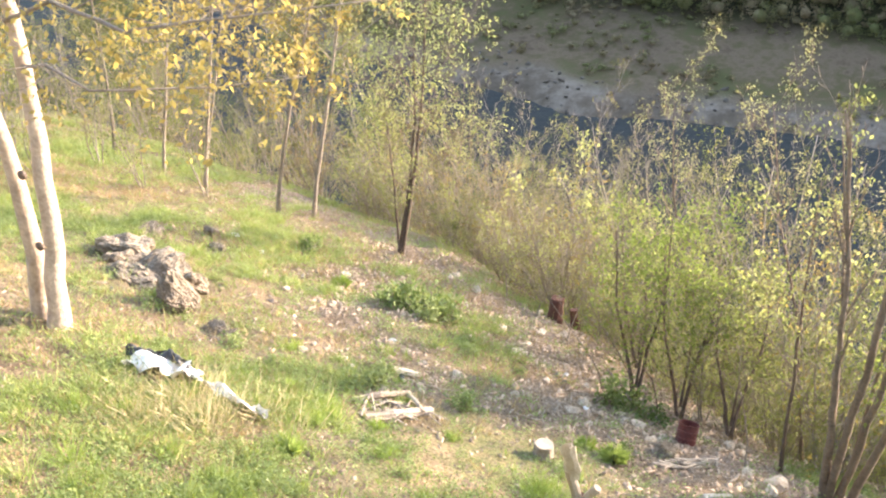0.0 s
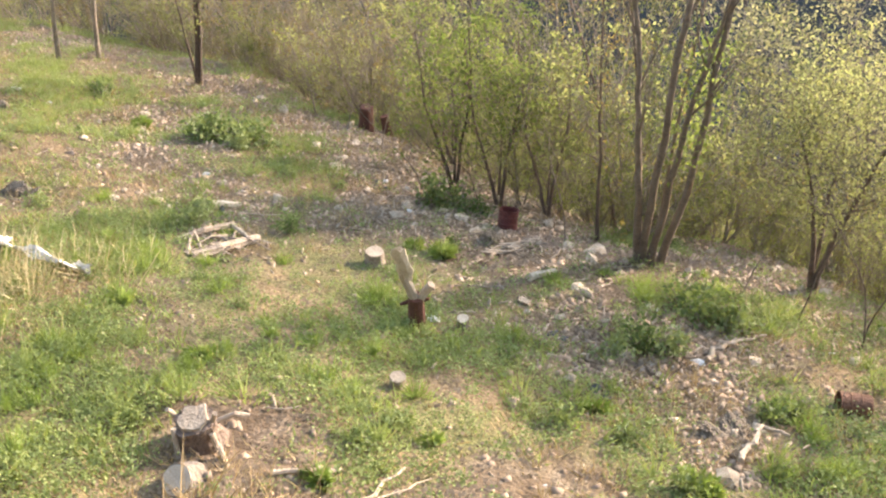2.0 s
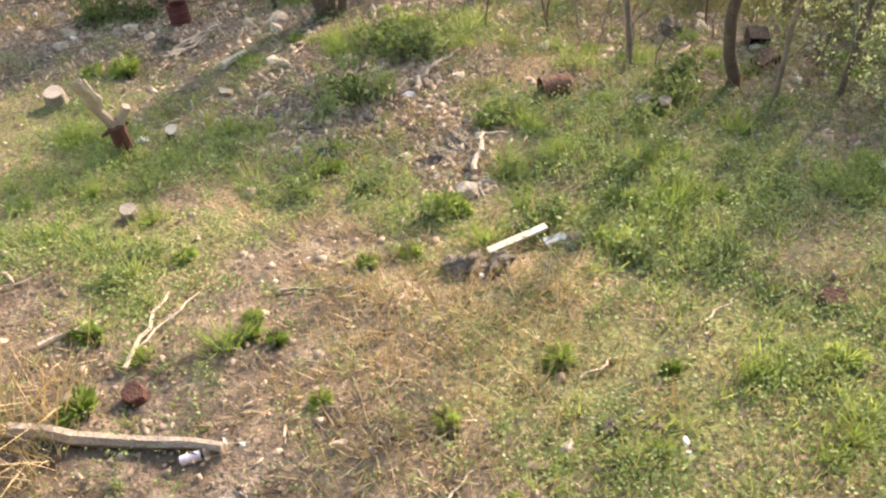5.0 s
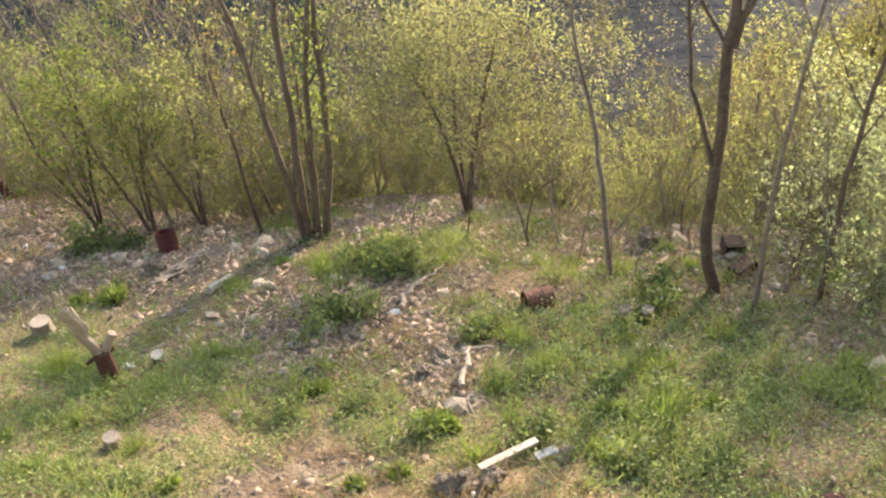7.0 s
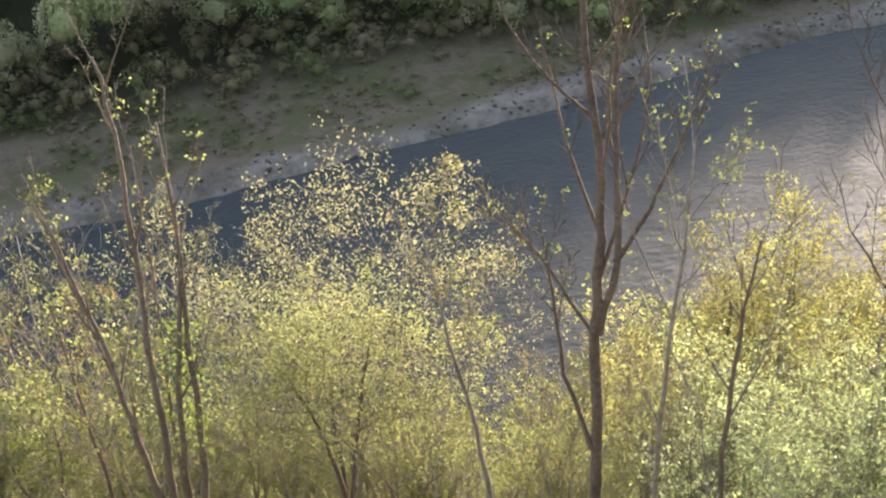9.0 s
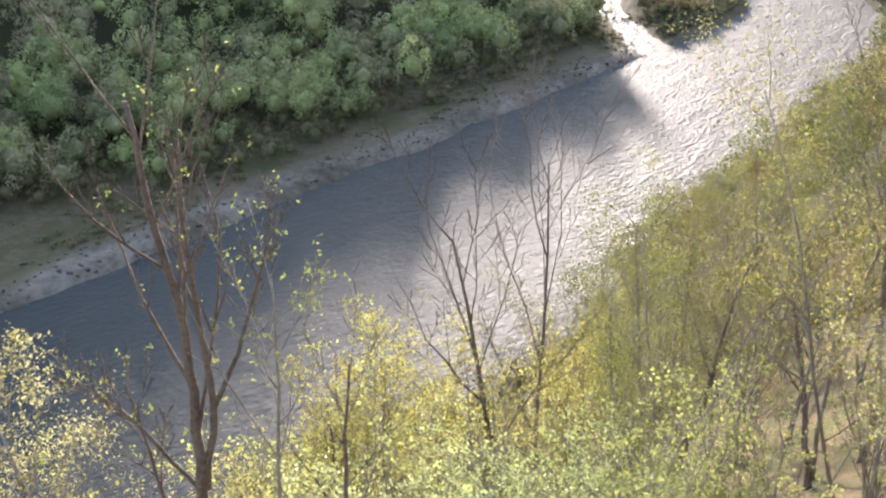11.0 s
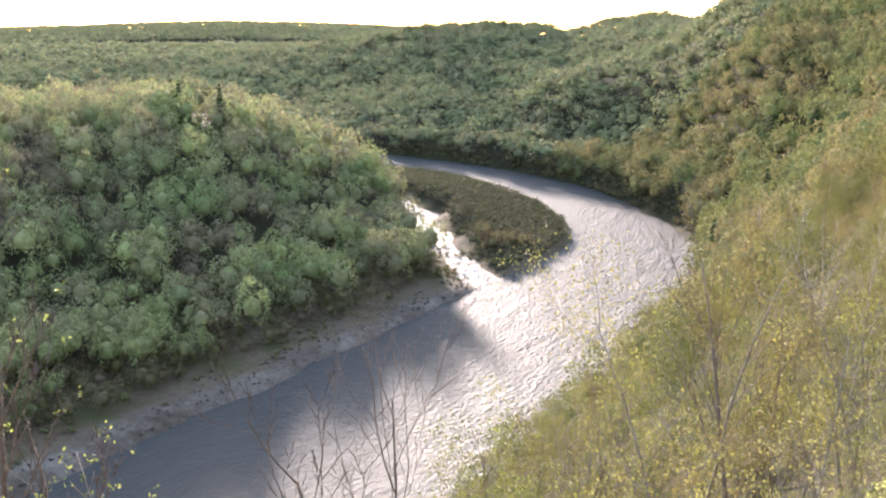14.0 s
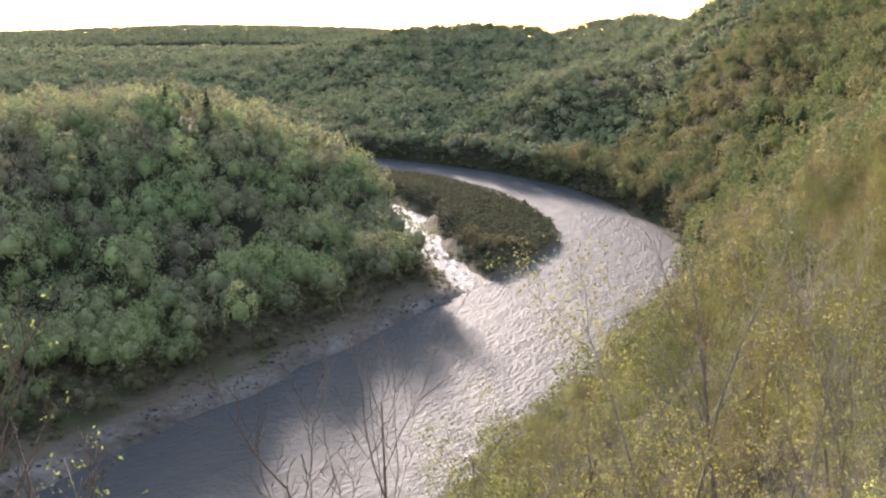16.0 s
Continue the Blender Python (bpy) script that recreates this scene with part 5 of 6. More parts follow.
TUFTS = [tuft_mesh(333 + k) for k in range(4)]
r = np.random.default_rng(340)
for k, (x, y, s) in enumerate([(0.05, 5.42, 0.8), (1.08, 2.5, 0.7), (-1.87, 3.81, 0.75), (-0.81, 3.41, 0.7), (0.12, 3.92, 0.6), (0.83, 4.38, 0.9), (-1.88, 3.1, 0.8), (0.45, 3.88, 0.65), (-1.75, 8.25, 1.0), (-2.1, 8.35, 0.8), (-0.62, 3.3, 0.5),
                              (-1.2, 4.5, 0.6), (1.7, 2.2, 0.55), (2.12, 3.96, 0.8), (2.22, 3.88, 0.7), (2.9, 3.7, 0.6), (-3.3, 5.2, 0.8), (-3.15, 5.32, 0.6), (-4.4, 6.0, 0.9), (-5.3, 7.4, 0.9), (-0.75, 3.6, 0.55), (2.7, 1.9, 0.7), (-0.4, 2.6, 0.5), (0.28, 2.2, 0.6), (-7.0, 11.8, 1.0), (0.95, 4.3, 0.6)]):
    ob = new("grass_tuft", TUFTS[k % 4])
    ob.matrix_world = pose(x, y, gz(x, y), -8, 0, k * 67) @ Matrix.Diagonal((s * r.uniform(0.9, 1.3), s, s * r.uniform(0.6, 0.95), 1))
    tagged(ob, "rounded tuft of bright green grass on the slope", "grass tuft", "grass tufts")

# leafy green plants that stand out
PLANT_GREEN = leaf_material("plant_leaves", [(0.10, 0.145, 0.05), (0.19, 0.24, 0.09), (0.31, 0.35, 0.16)], 0.8, 0.4)
CLUMP = [Plant("leafy_plant", 320 + k, GREY_TWIG, PLANT_GREEN, height=0.42, radius=0.006, stems=9, fan=0.5, levels=2, kids=(4,), leaves=420, leaf=0.055, start=0.2, reach=0.4, cloud=0.045) for k in range(2)]
for k, (x, y, s) in enumerate([(1.19, 7.4, 1.3), (1.45, 7.25, 1.1), (3.4, 5.5, 1.1), (1.81, 5.63, 0.9), (1.55, 5.5, 0.8), (-5.56, 11.5, 1.2), (-5.2, 11.6, 1.0), (-8.5, 13.4, 1.1), (-4.6, 8.3, 1.0), (-4.75, 8.1, 0.9), (0.5, 6.6, 1.1),
                              (0.2, 6.4, 1.0), (0.75, 6.5, 1.0), (0.35, 6.9, 0.9), (-0.2, 5.2, 0.8), (1.35, 3.9, 0.9), (1.55, 3.95, 0.8), (2.0, 3.3, 0.9), (-1.7, 8.4, 0.7), (1.0, 7.7, 1.2), (3.25, 5.2, 0.8), (2.75, 5.0, 0.8), (-3.6, 8.4, 0.9),
                              (0.35, 5.0, 0.8), (0.75, 4.3, 0.8), (-6.5, 8.2, 0.8), (2.3, 4.3, 0.8), (2.6, 3.9, 0.8), (-5.75, 11.35, 1.5), (-5.4, 11.45, 1.6), (-5.05, 11.4, 1.4), (-6.05, 11.6, 1.2), (-5.2, 11.1, 1.1), (-1.9, 10.1, 1.3), (-2.2, 10.3, 1.4), (-1.6, 10.0, 1.1)]):
    CLUMP[k % 2].put(x, y, "leafy green plant growing from the rubble", "plant", turn=k * 70, size=s, group="leafy plants")

r = np.random.default_rng(345)
for k, (x, y, s) in enumerate(cover_spots(1500, lambda x, y: green_at(x, y) * ss(19, 8, np.hypot(x, y)) * ss(1.6, 2.6, np.hypot(x, y)), 346, 0.32, 0.62)[:190]):
    CLUMP[k % 2].put(x, y, "small leafy weed among the grass", "plant", turn=k * 47, size=s, group="small weeds", name="leafy_weed")

# ---- stones ----
def stone_mesh(seed, name="stone"):
    r = np.random.default_rng(seed)
    bm = bmesh.new()
    bmesh.ops.create_icosphere(bm, subdivisions=1, radius=0.5)
    for v in bm.verts:
        v.co *= 1 + 0.28 * r.normal()
    cut = [Vector(r.normal(size=3)).normalized() for k in range(4)]
    for v in bm.verts:
        for c in cut:
            over = v.co.dot(c) - 0.33
            if over > 0:
                v.co -= c * over
    me = bpy.data.meshes.new(name)
    bm.to_mesh(me)
    bm.free()
    me.materials.append(STONE)
    return me


STONES = [stone_mesh(400 + k) for k in range(9)]
r = np.random.default_rng(410)
stone_spots = cover_spots(2600, lambda x, y: np.clip(band_at(x, y) * 1.1, 0.02, 1), 411, 0.4, 1.0)
stone_spots = stone_spots[np.argsort(np.hypot(stone_spots[:, 0] + 1, stone_spots[:, 1] - 8))][:270]
for x, y, s in stone_spots:
    ob = new("stone", STONES[int(r.integers(0, 9))])
    w = 0.06 + 0.17 * s ** 2.6 * r.uniform(0.5, 1.1)
    ob.matrix_world = pose(x, y, gz(x, y) + w * 0.12, r.uniform(-25, 25), r.uniform(-25, 25), r.uniform(0, 360)) @ Matrix.Diagonal((w * r.uniform(0.9, 1.5), w, w * r.uniform(0.4, 0.75), 1))
    tagged(ob, "angular grey-brown stone lying in the rubble", "stone", "rubble stones")


def gravel(name, spots, low, high, mat, label, seed, shape=(1.2, 1.0, 0.6)):
    r = np.random.default_rng(seed)
    bm = bmesh.new()
    bmesh.ops.create_cube(bm, size=0.8)
    bmesh.ops.triangulate(bm, faces=bm.faces)
    base = np.array([tuple(v.co) for v in bm.verts]) + np.random.default_rng(seed + 1).normal(size=(8, 3)) * 0.13
    faces = np.array([[v.index for v in p.verts] for p in bm.faces])
    bm.free()
    n = len(spots)
    s = r.uniform(low, high, (n, 1, 1)) * r.uniform(0.5, 1.3, (n, 1, 3)) * np.array(shape)
    a = r.uniform(0, 6.28, n)
    rot = np.zeros((n, 3, 3))
    rot[:, 0, 0], rot[:, 0, 1], rot[:, 1, 0], rot[:, 1, 1], rot[:, 2, 2] = np.cos(a), -np.sin(a), np.sin(a), np.cos(a), 1
    rot[:, 2, :2] = r.normal(size=(n, 2)) * 0.35
    v = np.einsum("nij,nkj->nki", rot, base[None] * s)
    v += np.stack([spots[:, 0], spots[:, 1], ground(spots[:, 0], spots[:, 1])], 1)[:, None]
    f = faces[None] + (np.arange(n) * len(base))[:, None, None]
    return tagged(make(name, v.reshape(-1, 3), f.reshape(-1, 3), mat), label, "stones", kind="stuff")


gravel("gravel", cover_spots(150000, lambda x, y: np.clip(band_at(x, y) ** 1.2 + 0.1 * rubble_at(x, y), 0.02, 1), 421, 0, 1), 0.016, 0.075, RUBBLE, "loose gravel and broken stone on the slope", 422)
gravel("rubble", cover_spots(9000, lambda x, y: np.clip(band_at(x, y) ** 1.3 * 0.8 + 0.04 * rubble_at(x, y), 0.0, 1), 427, 0, 1), 0.05, 0.115, RUBBLE, "broken flat stones strewn over the slope", 428, (1.45, 0.9, 0.36))
gravel("wood_chips", cover_spots(36000, lambda x, y: np.clip(band_at(x, y) * 0.9 + 0.12 * rubble_at(x, y), 0.01, 1), 425, 0, 1), 0.02, 0.06, DRIFT, "splinters and chips of pale wood in the rubble", 426, (3.2, 0.45, 0.35))
shore_spots = scatter(9000, -60, 300, 108, 160, lambda x, y: (from_line(RIVER, x, y)[1] > 0) & (np.abs(from_line(RIVER, x, y)[0] - 3.0 - 2.5 * fbm(x, y, 9.0, 2)) < 4.0), 423, 0.9)
gravel("shore_stones", shore_spots, 0.15, 0.7, RIVERSTONE, "grey stones along the water's edge", 424)

# ---- single things in the clearing ----
def prism(bm, sides, r0, r1, h, rough=0.0, seed=1, rings=3):
    """A rough upright stem from z = 0 to h, closed at the top."""
    q = np.random.default_rng(seed)
    wave = 1 + rough * q.normal(size=sides)
    rows = []
    for k in range(rings + 1):
        u = k / rings
        rr = r0 + (r1 - r0) * min(1, u * 1.6)
        rows.append([bm.verts.new((math.cos(6.2832 * s / sides) * rr * wave[s] * (1 + rough * 0.3 * q.normal()), math.sin(6.2832 * s / sides) * rr * wave[s] * (1 + rough * 0.3 * q.normal()), h * u)) for s in range(sides)])
    for a, b in zip(rows, rows[1:]):
        for s in range(sides):
            bm.faces.new((a[s], a[(s + 1) % sides], b[(s + 1) % sides], b[s]))
    return rows[-1]


def stump(x, y, radius, height, label, seed, turn=0, tilt=(0, 0), bark=None, face=None):
    root = thing("tree_stump", x, y, label, "tree stump", turn, 0.06, tilt)
    bm = bmesh.new()
    top = prism(bm, 18, radius * 1.35, radius, height + 0.06, 0.05, seed)
    bm.faces.new(top)
    part("bark", bm, bark or BARK, root, smooth=False)
    bm = bmesh.new()
    ring = [bm.verts.new((math.cos(6.2832 * s / 18) * radius * 0.93, math.sin(6.2832 * s / 18) * radius * 0.93, 0.0)) for s in range(18)]
    low = [bm.verts.new((v.co.x, v.co.y, -0.02)) for v in ring]
    bm.faces.new(ring)
    for s in range(18):
        bm.faces.new((low[s], low[(s + 1) % 18], ring[(s + 1) % 18], ring[s]))
    cut = part("cut_face", bm, face or CUT, root, "sawn face")
    cut.location = (0, 0, height + 0.066)
    return root


stump(-2.45, 7.82, 0.105, 0.17, "low sawn stump with a pale face", 501, tilt=(-8, 4), bark=LOGWOOD, face=DRIFT)
stump(-1.64, 5.26, 0.07, 0.13, "small sawn stump in the weeds", 502, tilt=(-5, 6), bark=LOGWOOD, face=DRIFT)
stump(-2.77, 3.68, 0.115, 0.16, "thick sawn stump facing uphill, weathered grey", 503, tilt=(28, -6))
stump(-1.25, 6.5, 0.06, 0.15, "little brown stump beside the broken post", 504)
# The next stump's face is dark to stand for the shade in its hollow.
stump(2.97, 2.42, 0.08, 0.09, "dark old stump among dry stalks", 505, bark=ROTTEN, face=ROTTEN)
stump(-1.55, 3.12, 0.07, 0.10, "low rotten red-brown stump on bare soil", 508, bark=ROTTEN, face=ROTTEN)
stump(-3.95, 13.4, 0.11, 0.45, "dark rotten stump at the foot of the thicket", 509, tilt=(-10, 6), bark=ROTTEN, face=ROTTEN)
stump(-3.55, 13.35, 0.07, 0.4, "dark rotten stump at the foot of the thicket", 510, tilt=(-12, -8), bark=ROTTEN, face=ROTTEN)
stump(3.05, 5.1, 0.06, 0.14, "short grey stump near the edge of the thicket", 506, face=BARK)
stump(2.85, 5.15, 0.06, 0.16, "short grey stump near the edge of the thicket", 507, face=BARK)


def tubes(name, courses, mat, parent=None, label="", sides=7):
    v, f = [], []
    for pts, r0, r1 in courses:
        n = len(pts) - 1
        tube(pts, [r0 + (r1 - r0) * k / n for k in range(n + 1)], sides, v, f)
        first = len(v) - sides * (n + 1)
        f.append(tuple(reversed(range(first, first + sides))))
    ob = make(name, v, f, mat, parent, smooth=False)
    return tagged(ob, label)


# a heavy stump with cut shoots
root = thing("shoot_stump", -2.83, 4.1, "rough grey-brown stump with several cut grey shoots", "tree stump", sink=0.06)
bm = bmesh.new()
top = prism(bm, 16, 0.2, 0.145, 0.34, 0.1, 511, 5)
bm.faces.new(top)
part("bark", bm, DARK_BARK, root)
bm = bmesh.new()
top = prism(bm, 16, 0.125, 0.115, 0.03, 0.12, 512, 1)
bm.faces.new(top)
part("cut_face", bm, DRIFT, root, "bleached broken face").location = (-0.02, 0, 0.335)
for k, c in enumerate([[(-0.13, -0.1, 0.36), (-0.11, -0.19, 0.2), (-0.09, -0.25, 0.0)], [(0.09, 0.02, 0.26), (0.16, 0.0, 0.4), (0.2, -0.04, 0.5)], [(0.14, -0.08, 0.3), (0.19, -0.14, 0.14), (0.2, -0.2, -0.02)],
                       [(-0.14, 0.04, 0.24), (-0.19, 0.04, 0.36), (-0.2, 0.02, 0.42)], [(0.17, -0.1, 0.2), (0.24, -0.2, 0.1), (0.24, -0.26, -0.04)], [(0.15, 0.03, 0.3), (0.28, 0.08, 0.34), (0.38, 0.1, 0.3)]]):
    tubes("shoot", [(c, 0.022, 0.017)], DRIFT, root, "cut grey shoot")

# the broken, forked post
root = thing("snapped_tree", -1.69, 6.42, "broken forked trunk, dark at the foot and bleached above", "tree stump", sink=0.06)
tubes("foot", [([(0, 0, 0), (0.01, 0, 0.2), (0.02, 0, 0.36), (0.03, 0, 0.48)], 0.09, 0.075)], ROTTEN, root, "dark red-brown rotten foot", 11)
tubes("long_fork", [([(0.01, 0, 0.42), (-0.02, 0.0, 0.6), (-0.05, -0.01, 0.72), (-0.07, -0.02, 0.84)], 0.05, 0.042)], DRIFT, root, "bleached long fork", 9)
bm = bmesh.new()
top = prism(bm, 14, 0.045, 0.075, 0.44, 0.12, 521, 7)
bm.faces.new(top)
for v in bm.verts:
    if v.co.z > 0.3:
        v.co.z += 0.1 * noise.noise(v.co * 14)
    v.co.x += 0.03 * noise.noise(v.co * 9 + Vector((3, 1, 0)))
slab = part("split_slab", bm, CUT, root, "bleached splintered slab of wood")
slab.matrix_local = pose(-0.02, -0.01, 0.72, 4, -7, 10) @ Matrix.Diagonal((1.0, 0.5, 1.0, 1))
tubes("short_fork", [([(0.05, 0, 0.42), (0.11, 0.02, 0.52), (0.18, 0.04, 0.62)], 0.045, 0.04)], DRIFT, root, "short sawn fork", 9)
tubes("stub", [([(0.05, 0, 0.42), (0.15, 0, 0.46)], 0.022, 0.016)], ROTTEN, root, "snapped twig")
tubes("stub", [([(-0.05, 0, 0.40), (-0.13, 0, 0.36)], 0.022, 0.016)], ROTTEN, root, "snapped twig")


def stick(x, y, x1, y1, radius, mat, label, seed, name="stick", lift=0.03, category="stick", group="", high=0.0):
    """A crooked stick lying over the ground between two places."""
    q = np.random.default_rng(seed)
    n = 6
    pts = []
    for k in range(n + 1):
        u = k / n
        px, py = x + (x1 - x) * u, y + (y1 - y) * u
        bend = math.hypot(x1 - x, y1 - y) * (0.012 if radius > 0.04 else 0.04)
        px, py = px + q.normal() * bend * (0 < k < n), py + q.normal() * bend * (0 < k < n)
        pts.append((px, py, gz(px, py) + lift + high * u))
    return tagged(tubes(name, [(pts, radius, radius * 0.6)], mat, None, "", 6), label, category, group)


stick(-2.33, 3.08, -1.0, 2.44, 0.055, LOGWOOD, "grey fallen log lying across bare soil", 531, "fallen_log", 0.05, "log")
stick(-1.6, 3.35, -1.32, 4.1, 0.018, DRIFT, "bleached crooked branch on the grass", 532, "dead_branch", 0.05, "branch")
stick(-1.55, 3.5, -1.1, 4.02, 0.009, DRIFT, "bleached crooked branch on the grass", 533, "dead_branch", 0.05, "branch")
stick(-2.2, 3.8, -1.75, 3.98, 0.022, DRIFT, "pale split stick on bare soil", 534, "stick", 0.03)
stick(1.08, 6.4, 1.42, 6.98, 0.032, DRIFT, "white forked driftwood limb on the rubble", 535, "dead_branch", 0.05, "branch")
stick(1.25, 6.85, 1.75, 7.15, 0.018, DRIFT, "white forked driftwood limb on the rubble", 536, "dead_branch", 0.05, "branch")
stick(1.2, 4.78, 1.42, 5.25, 0.028, DRIFT, "bent bleached root in the weeds", 537, "dead_branch", 0.06, "branch", high=0.08)
stick(1.42, 5.25, 1.62, 5.15, 0.02, DRIFT, "bent bleached root in the weeds", 538, "dead_branch", 0.12, "branch")
stick(-0.72, 7.8, -0.45, 8.1, 0.05, CUT, "short pale cut log on the rubble", 539, "short_log", 0.05, "log")
stick(-4.7, 8.85, -4.4, 9.0, 0.06, CUT, "short white log beside a brush pile", 540, "short_log", 0.06, "log")
for k in range(5):
    stick(-1.35 + 0.05 * k, 8.45 + 0.06 * k, -0.85 + 0.04 * k, 8.75 + 0.05 * k, 0.02, DRIFT, "pale split stick in a heap on the rubble", 541 + k, "stick", 0.03 + 0.015 * k, group="heap of pale sticks")
q = np.random.default_rng(560)
for x, y, s in cover_spots(1100, lambda x, y: np.clip(rubble_at(x, y) * 0.5 + 0.05, 0, 1), 561, 0.2, 0.7)[:190]:
    a = q.uniform(0, 6.28)
    stick(x, y, x + math.cos(a) * s, y + math.sin(a) * s * 0.6, q.uniform(0.004, 0.014), (DRIFT, BARK, DRIFT)[int(q.integers(0, 3))], "broken dry stick on the slope", int(q.integers(1, 9999)), group="loose sticks")
# dry stalks by the log
for k in range(26):
    x, y = q.uniform(-2.75, -2.0), q.uniform(2.3, 3.1)
    h = q.uniform(0.3, 0.8)
    z = gz(x, y)
    tagged(tubes("dry_stalk", [([(x, y, z), (x + q.normal() * 0.06, y + q.normal() * 0.06, z + h * 0.5), (x + q.normal() * 0.16, y + q.normal() * 0.16, z + h)], 0.005, 0.003)], STRAW, None, "", 4),
           "thin dry plant stalk beside the log", "stalk", "dry stalks")

# brush pile
root = thing("brush_pile", -4.2, 7.6, "heap of dead roots and branches in the grass", "brush pile", sink=0.03)
for course, r0, r1, mat in (([(-0.08, -0.3, 0.18), (0.15, -0.1, 0.14), (0.42, 0.32, -0.1)], 0.075, 0.05, LOGWOOD), ([(-0.42, 0.1, 0.02), (-0.2, 0.3, 0.0), (0.02, 0.62, -0.2)], 0.05, 0.035, LOGWOOD),
                            ([(0.0, 0.6, -0.2), (0.25, 0.35, -0.08), (0.4, 0.2, -0.06)], 0.035, 0.02, DRIFT), ([(-0.15, -0.28, 0.2), (-0.22, 0.0, 0.16), (-0.2, 0.12, 0.2)], 0.02, 0.012, LOGWOOD)):
    tubes("log", [(course, r0, r1)], mat, root, "weathered grey root")
for k in range(44):
    a, b = q.normal(size=2) * (0.24, 0.2), q.normal(size=2) * (0.26, 0.22) + (0.05, 0.1)
    za, zb = -0.489 * a[1] - 0.1 * a[0], -0.489 * b[1] - 0.1 * b[0]
    tubes("branch", [([(a[0], a[1], 0.03 + za), ((a[0] + b[0]) / 2, (a[1] + b[1]) / 2, q.uniform(0.06, 0.16) + (za + zb) * 0.5), (b[0], b[1], q.uniform(0.02, 0.1) + zb)], q.uniform(0.008, 0.02), 0.006)], (DRIFT, LOGWOOD, GREY_TWIG, DARK_BARK)[k % 4], root)


# tins, bucket and boxes
def bucket(name, x, y, radius, length, mat, label, category, turn, tilt, lift):
    """An open round vessel with a rolled rim and pressed rings."""
    root = thing(name, x, y, label, category, turn, -lift, tilt)
    bm = bmesh.new()
    rows = []
    for z, rr in ((0, 0.0), (0, 0.94), (0.03, 1.0), (0.33, 1.0), (0.35, 1.04), (0.37, 1.0), (0.66, 1.0), (0.68, 1.04), (0.7, 1.0), (0.97, 1.0), (1.0, 1.05), (1.0, 0.95), (0.95, 0.93), (0.05, 0.92), (0.05, 0.0)):
        rows.append([bm.verts.new((math.cos(6.2832 * s / 22) * rr * radius, math.sin(6.2832 * s / 22) * rr * radius, z * length)) for s in range(22)])
    for a, b in zip(rows, rows[1:]):
        for s in range(22):
            bm.faces.new((a[s], a[(s + 1) % 22], b[(s + 1) % 22], b[s]))
    bmesh.ops.remove_doubles(bm, verts=bm.verts, dist=0.0002)
    part("shell", bm, mat, root, smooth=False)
    hoop = [(math.cos(0.35 * k) * radius * 1.05, math.sin(0.35 * k) * radius * 1.05, length - 0.02 - 0.05 * math.sin(0.35 * k)) for k in range(10)]
    tubes("handle", [(hoop, 0.005, 0.005)], DARK_BARK, root, "bent wire handle", 5)
    return root


bucket("rusty_can", 2.44, 5.84, 0.105, 0.28, RUST, "rusty brown metal can lying on its side", "can", 0, (0, -84), 0.10)
bucket("maroon_bucket", -1.14, 9.45, 0.125, 0.27, MAROON, "dented maroon bucket below the thicket", "bucket", 15, (-24, 12), 0.0)
bucket("drink_can", -1.27, 2.46, 0.033, 0.125, CANPINK, "pale pink drink can on bare soil", "can", 0, (0, 88), 0.03)


def box_shell(name, x, y, w, d, h, mat, label, category, turn, tilt, lift=0.0):
    """An open-fronted box of thin sheet with a floor, three sides and a top."""
    root = thing(name, x, y, label, category, turn, -lift, tilt)
    t = 0.012
    for nm, (cx, cy, cz), (sx, sy, sz) in (("floor_panel", (0, 0, t / 2), (w, d, t)), ("side_panel", (-w / 2 + t / 2, 0, h / 2), (t, d, h - 2 * t)), ("side_panel", (w / 2 - t / 2, 0, h / 2), (t, d, h - 2 * t)),
                                           ("back_panel", (0, d / 2 - t / 2, h / 2), (w - 2 * t, t, h - 2 * t)), ("top_panel", (0, 0, h - t / 2), (w, d, t))):
        bm = bmesh.new()
        bmesh.ops.create_cube(bm, size=1.0)
        for v in bm.verts:
            v.co = Vector((v.co.x * sx, v.co.y * sy, v.co.z * sz))
        bmesh.ops.bevel(bm, geom=bm.edges[:], offset=0.003, segments=1, affect="EDGES")
        part(nm, bm, mat, root).location = (cx, cy, cz)
    return root


box_shell("rusted_box", 4.42, 5.9, 0.2, 0.22, 0.13, RUST_HOLLOW, "rusted open metal box dumped under the trees", "metal box", -20, (-14, 6))
box_shell("broken_crate", 4.3, 5.5, 0.22, 0.18, 0.09, RUST_HOLLOW, "dark broken crate half sunk in leaves", "crate", 15, (-18, -5))


def board(name, a, b, wide, thick, mat, label, category="board"):
    """A sawn board between two points in space."""
    a, b = Vector(a), Vector(b)
    way = b - a
    bm = bmesh.new()
    bmesh.ops.create_cube(bm, size=1.0)
    for v in bm.verts:
        v.co = Vector((v.co.x * way.length, v.co.y * wide, v.co.z * thick))
    bmesh.ops.bevel(bm, geom=bm.edges[:], offset=0.004, segments=2, affect="EDGES")
    root = new(name)
    root.matrix_world = Matrix.Translation((a + b) / 2) @ way.to_track_quat("X", "Z").to_matrix().to_4x4()
    part("plank", bm, mat, root)
    return tagged(root, label, category)


